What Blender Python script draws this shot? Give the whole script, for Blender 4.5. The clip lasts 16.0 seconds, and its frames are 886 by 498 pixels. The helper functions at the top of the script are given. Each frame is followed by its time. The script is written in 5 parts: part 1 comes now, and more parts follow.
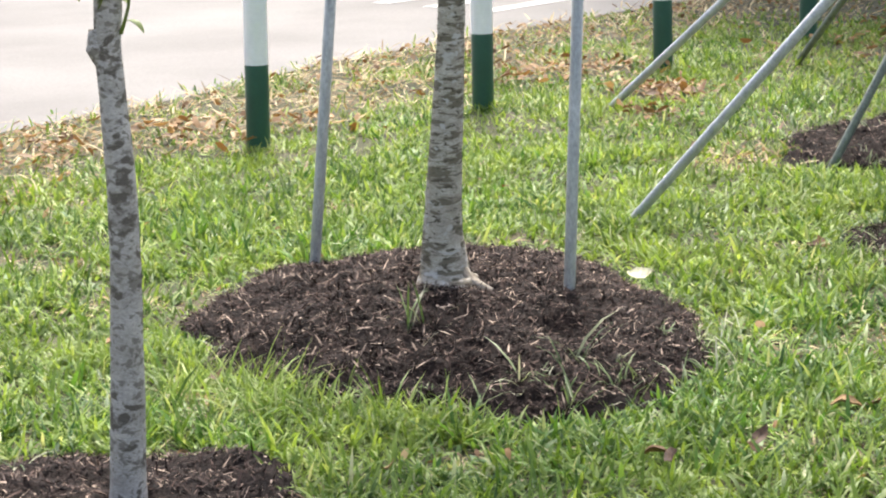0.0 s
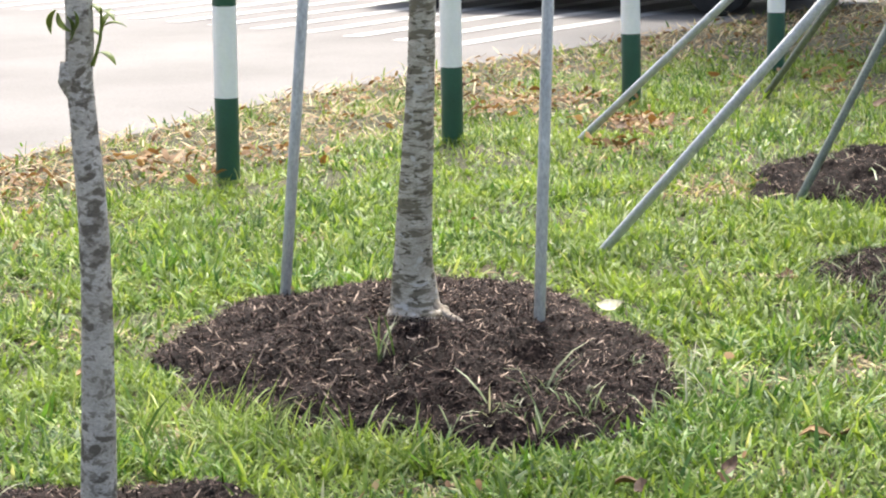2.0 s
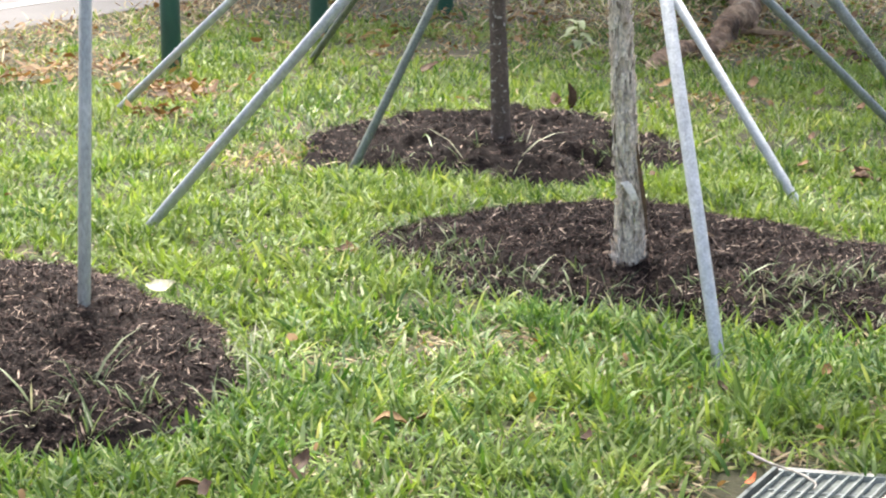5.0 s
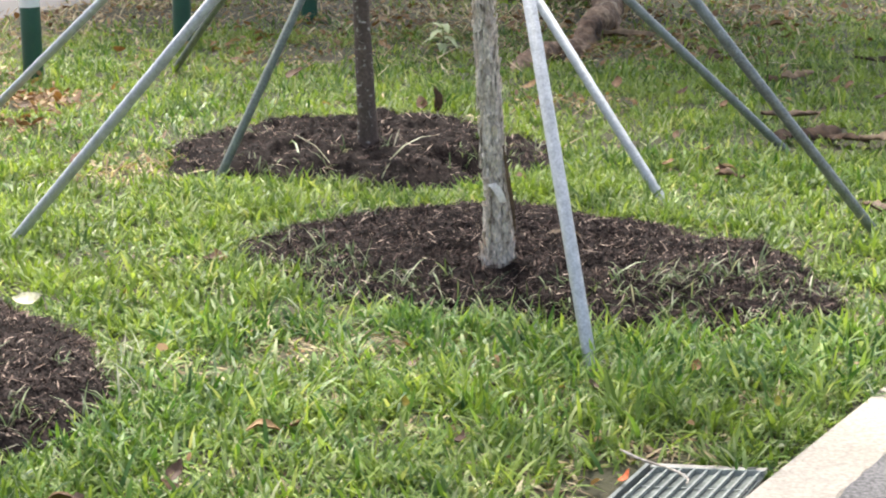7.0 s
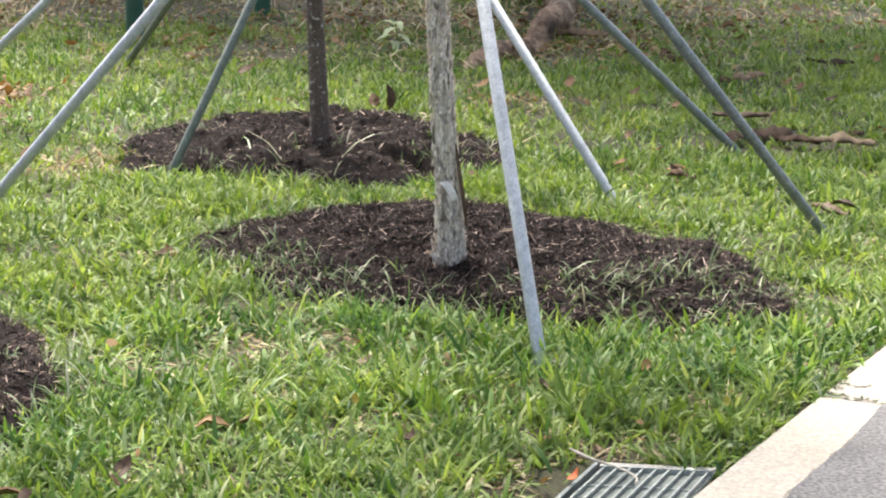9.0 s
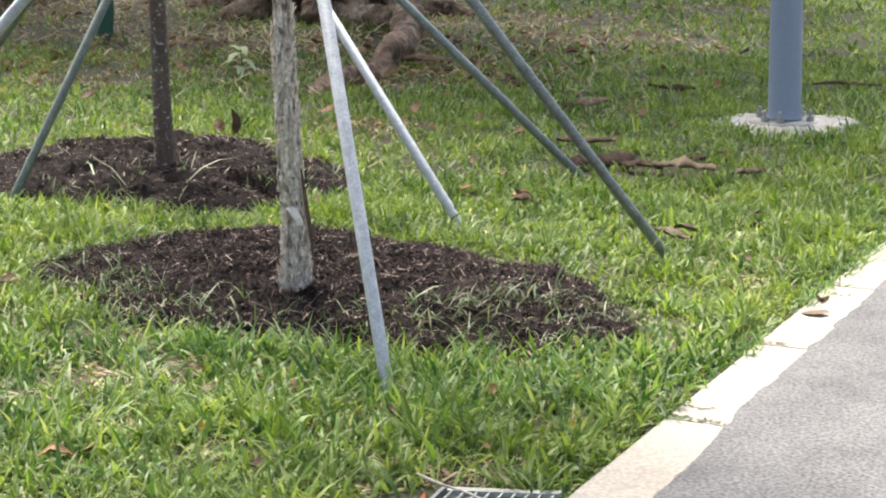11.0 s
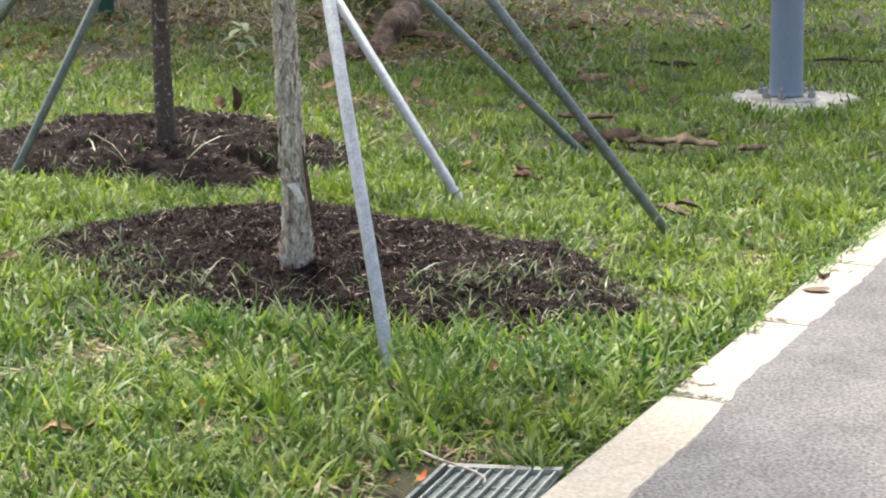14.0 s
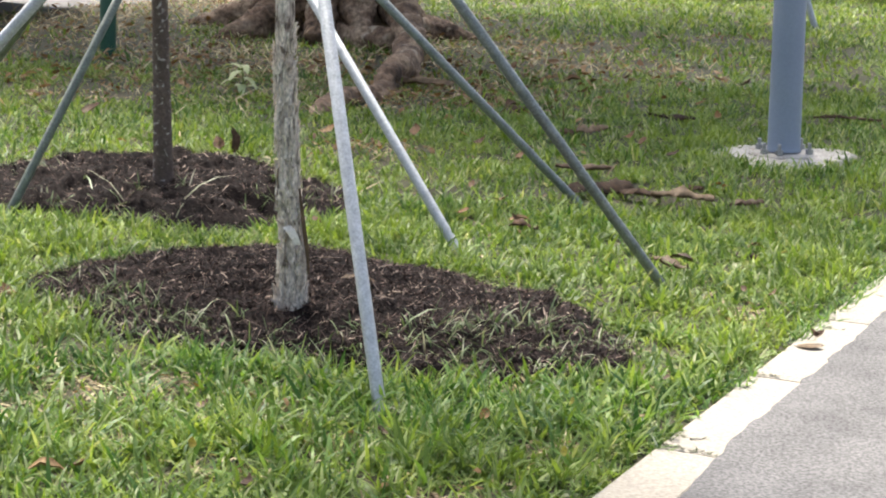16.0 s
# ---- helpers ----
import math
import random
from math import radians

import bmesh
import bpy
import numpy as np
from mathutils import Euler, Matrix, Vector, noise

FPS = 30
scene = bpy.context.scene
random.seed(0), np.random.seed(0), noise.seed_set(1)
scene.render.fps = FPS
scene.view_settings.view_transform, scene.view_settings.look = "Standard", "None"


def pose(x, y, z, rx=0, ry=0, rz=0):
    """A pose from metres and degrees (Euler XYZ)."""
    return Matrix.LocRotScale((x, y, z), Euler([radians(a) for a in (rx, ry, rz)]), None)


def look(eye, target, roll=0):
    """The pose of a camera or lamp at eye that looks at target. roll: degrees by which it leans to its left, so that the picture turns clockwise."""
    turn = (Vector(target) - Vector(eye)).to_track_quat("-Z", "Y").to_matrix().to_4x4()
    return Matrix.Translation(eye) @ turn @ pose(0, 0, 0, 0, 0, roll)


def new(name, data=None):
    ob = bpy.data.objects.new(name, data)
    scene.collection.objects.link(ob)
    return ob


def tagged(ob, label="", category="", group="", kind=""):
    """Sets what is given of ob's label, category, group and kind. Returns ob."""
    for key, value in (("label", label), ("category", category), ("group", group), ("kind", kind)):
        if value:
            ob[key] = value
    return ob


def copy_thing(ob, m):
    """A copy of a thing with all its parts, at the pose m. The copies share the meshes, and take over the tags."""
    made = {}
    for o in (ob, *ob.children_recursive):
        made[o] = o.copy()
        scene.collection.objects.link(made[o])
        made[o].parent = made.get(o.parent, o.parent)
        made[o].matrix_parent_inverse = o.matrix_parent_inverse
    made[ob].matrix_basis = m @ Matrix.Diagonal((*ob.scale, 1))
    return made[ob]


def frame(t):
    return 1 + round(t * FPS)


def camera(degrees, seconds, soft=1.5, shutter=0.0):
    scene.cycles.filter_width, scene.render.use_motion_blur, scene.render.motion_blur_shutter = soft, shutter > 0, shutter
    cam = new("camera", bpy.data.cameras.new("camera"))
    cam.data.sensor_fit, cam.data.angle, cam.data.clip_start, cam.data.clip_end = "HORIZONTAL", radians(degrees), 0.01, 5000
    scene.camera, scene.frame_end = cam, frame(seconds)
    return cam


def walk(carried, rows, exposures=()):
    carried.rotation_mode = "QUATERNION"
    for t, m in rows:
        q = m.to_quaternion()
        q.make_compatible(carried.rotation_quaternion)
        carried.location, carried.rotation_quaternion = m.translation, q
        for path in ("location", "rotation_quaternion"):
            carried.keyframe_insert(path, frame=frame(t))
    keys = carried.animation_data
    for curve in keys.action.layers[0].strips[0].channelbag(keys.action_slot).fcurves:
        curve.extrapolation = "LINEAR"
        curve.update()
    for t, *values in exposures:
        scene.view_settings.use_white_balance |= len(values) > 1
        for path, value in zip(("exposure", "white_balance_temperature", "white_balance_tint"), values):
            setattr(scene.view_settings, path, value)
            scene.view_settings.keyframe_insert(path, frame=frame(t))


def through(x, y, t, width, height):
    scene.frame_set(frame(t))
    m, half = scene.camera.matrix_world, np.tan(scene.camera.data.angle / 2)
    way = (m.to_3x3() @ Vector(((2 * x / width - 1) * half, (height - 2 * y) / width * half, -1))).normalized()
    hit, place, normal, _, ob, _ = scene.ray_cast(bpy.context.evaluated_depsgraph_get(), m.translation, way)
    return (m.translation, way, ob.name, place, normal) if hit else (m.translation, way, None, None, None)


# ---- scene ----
# ---------------------------------------------------------------- camera
cam = camera(23.813, 16.0, soft=2.1, shutter=0.14)
ROWS = (
    (0.0, 0.17, -0.455, 1.692, 20.65, -12.43, -1.78), (0.5, 0.17, -0.46, 1.692, 20.14, -11.97, -1.63),
    (1.0, 0.165, -0.46, 1.692, 19.62, -12.43, -1.20), (1.5, 0.166, -0.461, 1.692, 19.70, -12.25, -1.29),
    (2.0, 0.172, -0.475, 1.691, 19.75, -11.54, -1.62),
    (2.1, 0.165, -0.45, 1.687, 19.78, -11.50, -1.62), (2.4, 0.0, -0.01, 1.602, 19.62, -12.08, -1.58), (2.5, 0, 0, 1.6, 19.61, -12.32, -1.57),
    (2.8, 0, 0, 1.6, 18.34, -12.60, -0.60), (2.9, 0, 0, 1.6, 17.00, -13.08, -0.35), (3.0, 0, 0, 1.6, 15.54, -13.33, -0.29),
    (3.1, 0, 0, 1.6, 13.21, -13.46, 0.20), (3.2, 0, 0, 1.6, 10.90, -13.50, 0.40), (3.5, 0, 0, 1.6, 8.68, -12.98, 0.36),
    (4.0, 0, 0, 1.6, 9.79, -12.57, -0.30), (4.5, 0, 0, 1.6, 9.53, -12.65, -0.38), (4.7, 0, 0, 1.6, 8.55, -12.59, -0.26),
    (5.0, 0, 0, 1.6, 6.88, -12.54, -0.27), (5.2, 0, 0, 1.6, 6.22, -12.21, -0.84), (7.3, 0, 0, 1.6, 2.65, -12.59, -0.24),
    (7.5, 0, 0, 1.6, 2.42, -12.74, 0.11), (8.0, 0, 0, 1.6, 3.20, -13.06, -0.34), (8.5, 0, 0, 1.6, 2.61, -12.96, 0.08),
    (9.0, 0, 0, 1.6, 1.88, -12.52, 0.00), (9.5, 0, 0, 1.6, 0.18, -12.70, 0.42), (10.0, 0, 0, 1.6, -1.90, -12.54, 0.46),
    (10.2, 0, 0, 1.6, -2.59, -12.41, 0.70), (12.3, 0, 0, 1.6, -2.03, -11.19, 0.50), (12.5, 0, 0, 1.6, -2.44, -11.61, 0.54),
    (13.0, 0, 0, 1.6, -2.65, -12.10, 0.47), (13.5, 0, 0, 1.6, -1.93, -12.16, 0.27), (14.0, 0, 0, 1.6, -2.38, -12.45, 0.62),
    (14.5, 0, 0, 1.6, -2.44, -12.74, 0.47), (15.0, 0, 0, 1.6, -2.34, -12.94, 0.70), (15.5, 0, 0, 1.6, -2.53, -12.10, 1.52),
    (16.0, 0, 0, 1.6, -2.49, -11.17, 2.18),
)
walk(cam, [(t, pose(x, y, z, 90 + pitch, 0, yaw) @ pose(0, 0, 0, 0, 0, roll)) for t, x, y, z, yaw, pitch, roll in ROWS],
     exposures=((0.0, 1.25), (2.6, 1.28), (3.5, 1.37), (4.3, 1.43), (5.2, 1.39), (7.3, 1.20), (8.0, 1.17), (9.5, 1.18), (10.2, 1.14), (12.3, 1.01), (16.0, 0.97)))

# ---------------------------------------------------------------- light
world = bpy.data.worlds.new("hazy_sky")
scene.world = world
world.use_nodes = True
wn = world.node_tree
sky = wn.nodes.new("ShaderNodeTexSky")
sky.sky_type, sky.sun_disc = "NISHITA", False
SUN_EL, SUN_AZ = radians(60), radians(-16)          # azimuth from +y, negative towards -x
sky.sun_elevation, sky.sun_rotation = SUN_EL, SUN_AZ
sky.dust_density, sky.air_density, sky.ozone_density = 5.0, 1.0, 1.0
wn.nodes["Background"].inputs["Strength"].default_value = 0.15
haze = wn.nodes.new("ShaderNodeHueSaturation")      # thin high cloud: a paler sky
haze.inputs["Saturation"].default_value = 0.8
wn.links.new(sky.outputs[0], haze.inputs["Color"])
wn.links.new(haze.outputs[0], wn.nodes["Background"].inputs["Color"])
sun = new("sun", bpy.data.lights.new("sun", "SUN"))
sun.data.energy, sun.data.angle, sun.data.color = 4.0, radians(12), (1.0, 0.94, 0.85)
sun.matrix_world = look((math.sin(SUN_AZ) * 20, math.cos(SUN_AZ) * 20, math.tan(SUN_EL) * 20), (0, 0, 0))


# ---------------------------------------------------------------- helpers
def mesh_from(name, verts, faces, smooth=False):
    me = bpy.data.meshes.new(name)
    me.from_pydata([tuple(v) for v in verts], [], faces)
    if smooth:
        me.polygons.foreach_set("use_smooth", [True] * len(me.polygons))
    me.update()
    return me


def part(name, me, material, parent=None, label=""):
    """Links a mesh or bmesh as one mesh object, under parent if given."""
    if isinstance(me, bmesh.types.BMesh):
        bm, me = me, bpy.data.meshes.new(name)
        bm.to_mesh(me)
        bm.free()
    if material:
        me.materials.clear()
        me.materials.append(material)
    ob = new(name, me)
    if parent is not None:
        ob.parent = parent
    if label:
        ob["label"] = label
    return ob


def polys(name, verts, quads, tris, smooth=True):
    """A large mesh from arrays: verts (n, 3), quads (m, 4), tris (k, 3)."""
    me = bpy.data.meshes.new(name)
    loops = np.concatenate([quads.ravel(), tris.ravel()]).astype(np.int32)
    sizes = np.concatenate([np.full(len(quads), 4), np.full(len(tris), 3)]).astype(np.int32)
    starts = np.concatenate([[0], np.cumsum(sizes)[:-1]]).astype(np.int32)
    me.vertices.add(len(verts))
    me.vertices.foreach_set("co", verts.astype(np.float32).ravel())
    me.loops.add(len(loops))
    me.loops.foreach_set("vertex_index", loops)
    me.polygons.add(len(sizes))
    me.polygons.foreach_set("loop_start", starts)
    me.polygons.foreach_set("loop_total", sizes)
    me.polygons.foreach_set("use_smooth", np.full(len(sizes), smooth))
    me.update(calc_edges=True)
    return me


def vnoise(x, y, scale, seed=0):
    """Smooth value noise in 0..1 over a plane, for arrays."""
    x, y = np.asarray(x) * scale + 137.0 * seed, np.asarray(y) * scale - 71.0 * seed
    i, j = np.floor(x), np.floor(y)
    u, v = x - i, y - j
    u, v = u * u * (3 - 2 * u), v * v * (3 - 2 * v)

    def h(a, b):
        s = np.sin(a * 127.1 + b * 311.7 + seed * 17.3) * 43758.5453
        return s - np.floor(s)
    return (h(i, j) * (1 - u) + h(i + 1, j) * u) * (1 - v) + (h(i, j + 1) * (1 - u) + h(i + 1, j + 1) * u) * v


def fbm(x, y, scale, seed=0, octaves=3):
    total, amp, norm = 0.0, 1.0, 0.0
    for o in range(octaves):
        total = total + amp * vnoise(x, y, scale * 2 ** o, seed + o)
        norm, amp = norm + amp, amp * 0.5
    return total / norm


# ---------------------------------------------------------------- materials
def material(name):
    m = bpy.data.materials.new(name)
    m.use_nodes = True
    nt = m.node_tree
    return m, nt, nt.nodes["Principled BSDF"]


def ramp(nt, fac, stops, constant=False):
    r = nt.nodes.new("ShaderNodeValToRGB")
    e = r.color_ramp.elements
    while len(e) < len(stops):
        e.new(0.5)
    for el, (p, c) in zip(e, stops):
        el.position, el.color = p, (*c, 1)
    if constant:
        r.color_ramp.interpolation = "CONSTANT"
    nt.links.new(fac, r.inputs[0])
    return r.outputs[0]


def texture(nt, kind, scale, stretch=(1, 1, 1), detail=4, rough=0.55, distort=0.0):
    co = nt.nodes.new("ShaderNodeTexCoord")
    mp = nt.nodes.new("ShaderNodeMapping")
    mp.inputs["Scale"].default_value = stretch
    nt.links.new(co.outputs["Object"], mp.inputs[0])
    t = nt.nodes.new("ShaderNodeTex" + kind)
    t.inputs["Scale"].default_value = scale
    if kind == "Noise":
        t.inputs["Detail"].default_value, t.inputs["Roughness"].default_value, t.inputs["Distortion"].default_value = detail, rough, distort
    nt.links.new(mp.outputs[0], t.inputs["Vector"])
    return t.outputs["Distance"] if kind == "Voronoi" else t.outputs[0]


def mix(nt, fac, a, b, blend="MIX"):
    n = nt.nodes.new("ShaderNodeMix")
    n.data_type, n.blend_type = "RGBA", blend
    for socket, value in ((n.inputs[0], fac), (n.inputs[6], a), (n.inputs[7], b)):
        if isinstance(value, (int, float)):
            socket.default_value = value
        elif isinstance(value, tuple):
            socket.default_value = (*value, 1)
        else:
            nt.links.new(value, socket)
    return n.outputs[2]


def bump(nt, bsdf, height, strength, distance):
    b = nt.nodes.new("ShaderNodeBump")
    b.inputs["Strength"].default_value, b.inputs["Distance"].default_value = strength, distance
    nt.links.new(height, b.inputs["Height"])
    nt.links.new(b.outputs[0], bsdf.inputs["Normal"])


def surface(name, stops, scale, fine, stretch=(1, 1, 1), rough=0.8, relief=0.004, spots=None, metal=0.0, spec=0.5, detail=5, grainy=0.3):
    """Two scales of noise over a colour ramp, with relief; spots: (scale, stretch, threshold, colour)."""
    m, nt, b = material(name)
    big = texture(nt, "Noise", scale, stretch, detail)
    small = texture(nt, "Noise", fine, stretch, 3)
    col = ramp(nt, big, stops)
    grain = ramp(nt, small, ((0.3, (1 - grainy * 1.25,) * 3), (0.7, (1 + grainy * 0.85,) * 3)))
    col = mix(nt, 1.0, col, grain, "MULTIPLY")
    for s, st, th, c in spots or ():
        mask = ramp(nt, texture(nt, "Noise", s, st, 3, 0.6, 0.4), ((th, (0, 0, 0)), (min(th + 0.06, 1), (1, 1, 1))))
        col = mix(nt, mask, col, c)
    nt.links.new(col, b.inputs["Base Color"])
    b.inputs["Roughness"].default_value, b.inputs["Metallic"].default_value = rough, metal
    b.inputs["Specular IOR Level"].default_value = spec
    bump(nt, b, small, 0.6, relief)
    return m


def island_material(name, stops, rough=0.6, through=0.0, tint=None, spec=0.4, patch=None, shade=None):
    """Colour drawn for each loose piece; through: share of light let through (leaves); patch: (scale, colour, amount)."""
    m, nt, b = material(name)
    geo = nt.nodes.new("ShaderNodeNewGeometry")
    col = ramp(nt, geo.outputs["Random Per Island"], stops)
    if patch:
        s, c, amount = patch
        fac = ramp(nt, texture(nt, "Noise", s, (1, 1, 0.2), 3), ((0.38, (0, 0, 0)), (0.68, (amount,) * 3)))
        col = mix(nt, fac, col, c)
    if shade:       # deeper and paler clumps of growth
        s, low = shade
        col = mix(nt, 1.0, col, ramp(nt, texture(nt, "Noise", s, (1, 1, 0.2), 3), ((0.34, (low, low * 1.12, low)), (0.62, (1.2, 1.16, 1.16)))), "MULTIPLY")
    nt.links.new(col, b.inputs["Base Color"])
    b.inputs["Roughness"].default_value, b.inputs["Specular IOR Level"].default_value = rough, spec
    if through:
        tr = nt.nodes.new("ShaderNodeBsdfTranslucent")
        nt.links.new(mix(nt, 1.0, col, tint or (1.3, 1.2, 0.6), "MULTIPLY"), tr.inputs[0])
        sh = nt.nodes.new("ShaderNodeMixShader")
        sh.inputs[0].default_value = through
        nt.links.new(b.outputs[0], sh.inputs[1])
        nt.links.new(tr.outputs[0], sh.inputs[2])
        nt.links.new(sh.outputs[0], nt.nodes["Material Output"].inputs["Surface"])
    return m


def object_material(name, stops, rough=0.7, through=0.0, fine=60.0):
    """Colour drawn for each object, with grain (fallen leaves, bark)."""
    m, nt, b = material(name)
    info = nt.nodes.new("ShaderNodeObjectInfo")
    col = ramp(nt, info.outputs["Random"], stops)
    small = texture(nt, "Noise", fine, (1, 1, 1), 4)
    col = mix(nt, 1.0, col, ramp(nt, small, ((0.3, (0.5, 0.48, 0.45)), (0.7, (1.3, 1.3, 1.3)))), "MULTIPLY")
    nt.links.new(col, b.inputs["Base Color"])
    b.inputs["Roughness"].default_value = rough
    bump(nt, b, small, 0.5, 0.003)
    return m


M_GROUND = surface("soil_and_thatch", ((0.25, (0.022, 0.022, 0.010)), (0.45, (0.045, 0.046, 0.018)), (0.6, (0.066, 0.057, 0.029)), (0.8, (0.105, 0.082, 0.048))),
                   2.2, 60, rough=0.95, relief=0.015)
M_GRASS = island_material("grass_blade", ((0.0, (0.040, 0.092, 0.022)), (0.3, (0.097, 0.179, 0.037)), (0.6, (0.180, 0.275, 0.060)), (0.86, (0.275, 0.37, 0.10)), (1.0, (0.45, 0.46, 0.30))),
                          rough=0.5, spec=0.36, through=0.40, tint=(1.2, 1.15, 0.65), patch=(1.3, (0.27, 0.36, 0.06), 0.5), shade=(3.4, 0.58))
M_LUSH = island_material("lush_grass_blade", ((0.0, (0.036, 0.098, 0.022)), (0.4, (0.098, 0.203, 0.038)), (0.75, (0.175, 0.300, 0.060)), (0.93, (0.29, 0.39, 0.14)), (1.0, (0.44, 0.48, 0.36))),
                         rough=0.48, spec=0.36, through=0.38, tint=(1.15, 1.15, 0.65), shade=(4.0, 0.52))
M_WEED = island_material("mulch_weed_blade", ((0.0, (0.05, 0.09, 0.03)), (0.4, (0.12, 0.18, 0.06)), (0.8, (0.24, 0.29, 0.15)), (1.0, (0.46, 0.44, 0.34))), rough=0.5, through=0.3, tint=(1.1, 1.1, 0.8))
M_PALEBLADE = island_material("pale_long_blade", ((0.0, (0.16, 0.22, 0.09)), (0.5, (0.27, 0.31, 0.17)), (1.0, (0.46, 0.45, 0.33))), rough=0.45, through=0.3, tint=(1.1, 1.1, 0.8))
M_DRY = island_material("dry_grass_blade", ((0.0, (0.15, 0.095, 0.06)), (0.25, (0.27, 0.195, 0.115)), (0.6, (0.42, 0.335, 0.19)), (1.0, (0.60, 0.53, 0.34))), rough=0.7, through=0.25, tint=(1.1, 1.0, 0.7))
M_CURLED = island_material("curled_litter_leaf", ((0.0, (0.085, 0.046, 0.022)), (0.35, (0.19, 0.108, 0.048)), (0.7, (0.33, 0.205, 0.098)), (1.0, (0.48, 0.38, 0.24))), rough=0.65, through=0.2, tint=(1.1, 0.9, 0.5))
M_LITTER = island_material("leaf_litter", ((0.0, (0.09, 0.05, 0.024)), (0.4, (0.20, 0.11, 0.048)), (0.75, (0.26, 0.155, 0.062)), (1.0, (0.38, 0.28, 0.145))), rough=0.7, through=0.2, tint=(1.1, 0.9, 0.5))
M_MULCH = surface("mulch_soil", ((0.3, (0.006, 0.004, 0.0035)), (0.6, (0.015, 0.0095, 0.008)), (0.8, (0.03, 0.019, 0.016))), 14, 90, rough=0.95, relief=0.012, spec=0.2)
M_CHIP = island_material("mulch_chip", ((0.0, (0.010, 0.0055, 0.0045)), (0.5, (0.025, 0.0145, 0.012)), (0.80, (0.047, 0.028, 0.023)), (0.90, (0.115, 0.075, 0.060)), (1.0, (0.50, 0.39, 0.31))), rough=0.8, spec=0.22)
M_BARK_BANDED = surface("banded_grey_bark", ((0.3, (0.31, 0.275, 0.225)), (0.55, (0.455, 0.415, 0.355)), (0.75, (0.60, 0.565, 0.50))), 16, 130, (1, 1, 2.2), 0.85, 0.005, grainy=0.22,
                        spots=((17, (0.7, 0.7, 2.3), 0.505, (0.165, 0.142, 0.104)), (30, (0.8, 0.8, 2.4), 0.56, (0.095, 0.080, 0.055)), (15, (1, 1, 1.5), 0.60, (0.50, 0.485, 0.46))))
M_BARK_GREY = surface("pale_grey_bark", ((0.3, (0.33, 0.30, 0.265)), (0.45, (0.42, 0.39, 0.355)), (0.6, (0.49, 0.46, 0.425)), (0.75, (0.58, 0.55, 0.51))), 12, 110, (1, 1, 1.6), 0.85, 0.006, grainy=0.17,
                      spots=((17, (1, 1, 1.35), 0.528, (0.125, 0.108, 0.088)), (38, (1, 1, 1.6), 0.545, (0.22, 0.20, 0.17))))
M_BARK_PAPER = surface("flaking_paper_bark", ((0.30, (0.42, 0.335, 0.265)), (0.45, (0.68, 0.585, 0.49)), (0.66, (0.86, 0.775, 0.68))), 15, 70, (2.2, 2.2, 1.0), 0.85, 0.014, grainy=0.4,
                       spots=((11, (2.6, 2.6, 1.0), 0.63, (0.17, 0.13, 0.10)),))
M_BARK_UNDER = surface("brown_under_bark", ((0.34, (0.11, 0.078, 0.062)), (0.44, (0.46, 0.385, 0.325)), (0.62, (0.76, 0.68, 0.60))), 15, 70, (2.3, 2.3, 0.9), 0.9, 0.018, grainy=0.4)
M_BARK_INNER = surface("pale_inner_bark", ((0.3, (0.66, 0.59, 0.52)), (0.7, (0.84, 0.78, 0.71))), 30, 120, (1, 1, 1), 0.8, 0.003, grainy=0.15)
M_BARK_DARK = surface("dark_brown_bark", ((0.3, (0.075, 0.052, 0.043)), (0.6, (0.13, 0.092, 0.076)), (0.8, (0.19, 0.145, 0.12))), 20, 120, (1, 1, 0.8), 0.85, 0.004,
                      spots=((42, (1, 1, 1.2), 0.605, (0.42, 0.38, 0.35)),))
M_BARK_ROOT = surface("weathered_root_bark", ((0.3, (0.060, 0.034, 0.020)), (0.48, (0.20, 0.125, 0.078)), (0.7, (0.42, 0.30, 0.20))), 6, 32, (1, 1, 1), 0.9, 0.03, grainy=0.45,
                      spots=((4, (1, 1, 1), 0.63, (0.40, 0.32, 0.235)),))
M_GALV = surface("galvanised_steel", ((0.3, (0.40, 0.42, 0.435)), (0.6, (0.52, 0.54, 0.555)), (0.8, (0.61, 0.63, 0.645))), 30, 160, (1, 1, 1), 0.55, 0.0004, metal=0.45, grainy=0.2)
M_GALV_MID = surface("dulled_galvanised_steel", ((0.3, (0.35, 0.36, 0.35)), (0.6, (0.45, 0.462, 0.45)), (0.8, (0.55, 0.562, 0.55))), 24, 150, (1, 1, 0.4), 0.5, 0.0006, metal=0.45, grainy=0.2)
# darker, greener tones than M_GALV; the first also has brown spots
M_GALV_DIM = surface("dark_spotted_galvanised_steel", ((0.3, (0.17, 0.19, 0.183)), (0.6, (0.25, 0.275, 0.27)), (0.8, (0.33, 0.36, 0.36))), 22, 150, (1, 1, 1), 0.5, 0.0008, metal=0.5,
                     spots=((26, (1, 1, 1), 0.70, (0.16, 0.14, 0.11)),))
M_GALV_DARK = surface("dark_green_grey_steel", ((0.3, (0.14, 0.16, 0.14)), (0.6, (0.205, 0.23, 0.20)), (0.8, (0.27, 0.30, 0.27))), 18, 130, (1, 1, 1), 0.6, 0.0008, metal=0.3)
M_GREEN = surface("green_gloss_paint", ((0.3, (0.010, 0.065, 0.038)), (0.7, (0.014, 0.085, 0.05))), 6, 80, rough=0.38, relief=0.0003, grainy=0.08)
M_WHITE = surface("white_gloss_paint", ((0.3, (0.83, 0.83, 0.84)), (0.7, (0.88, 0.88, 0.89))), 5, 60, rough=0.4, relief=0.0003, grainy=0.03)
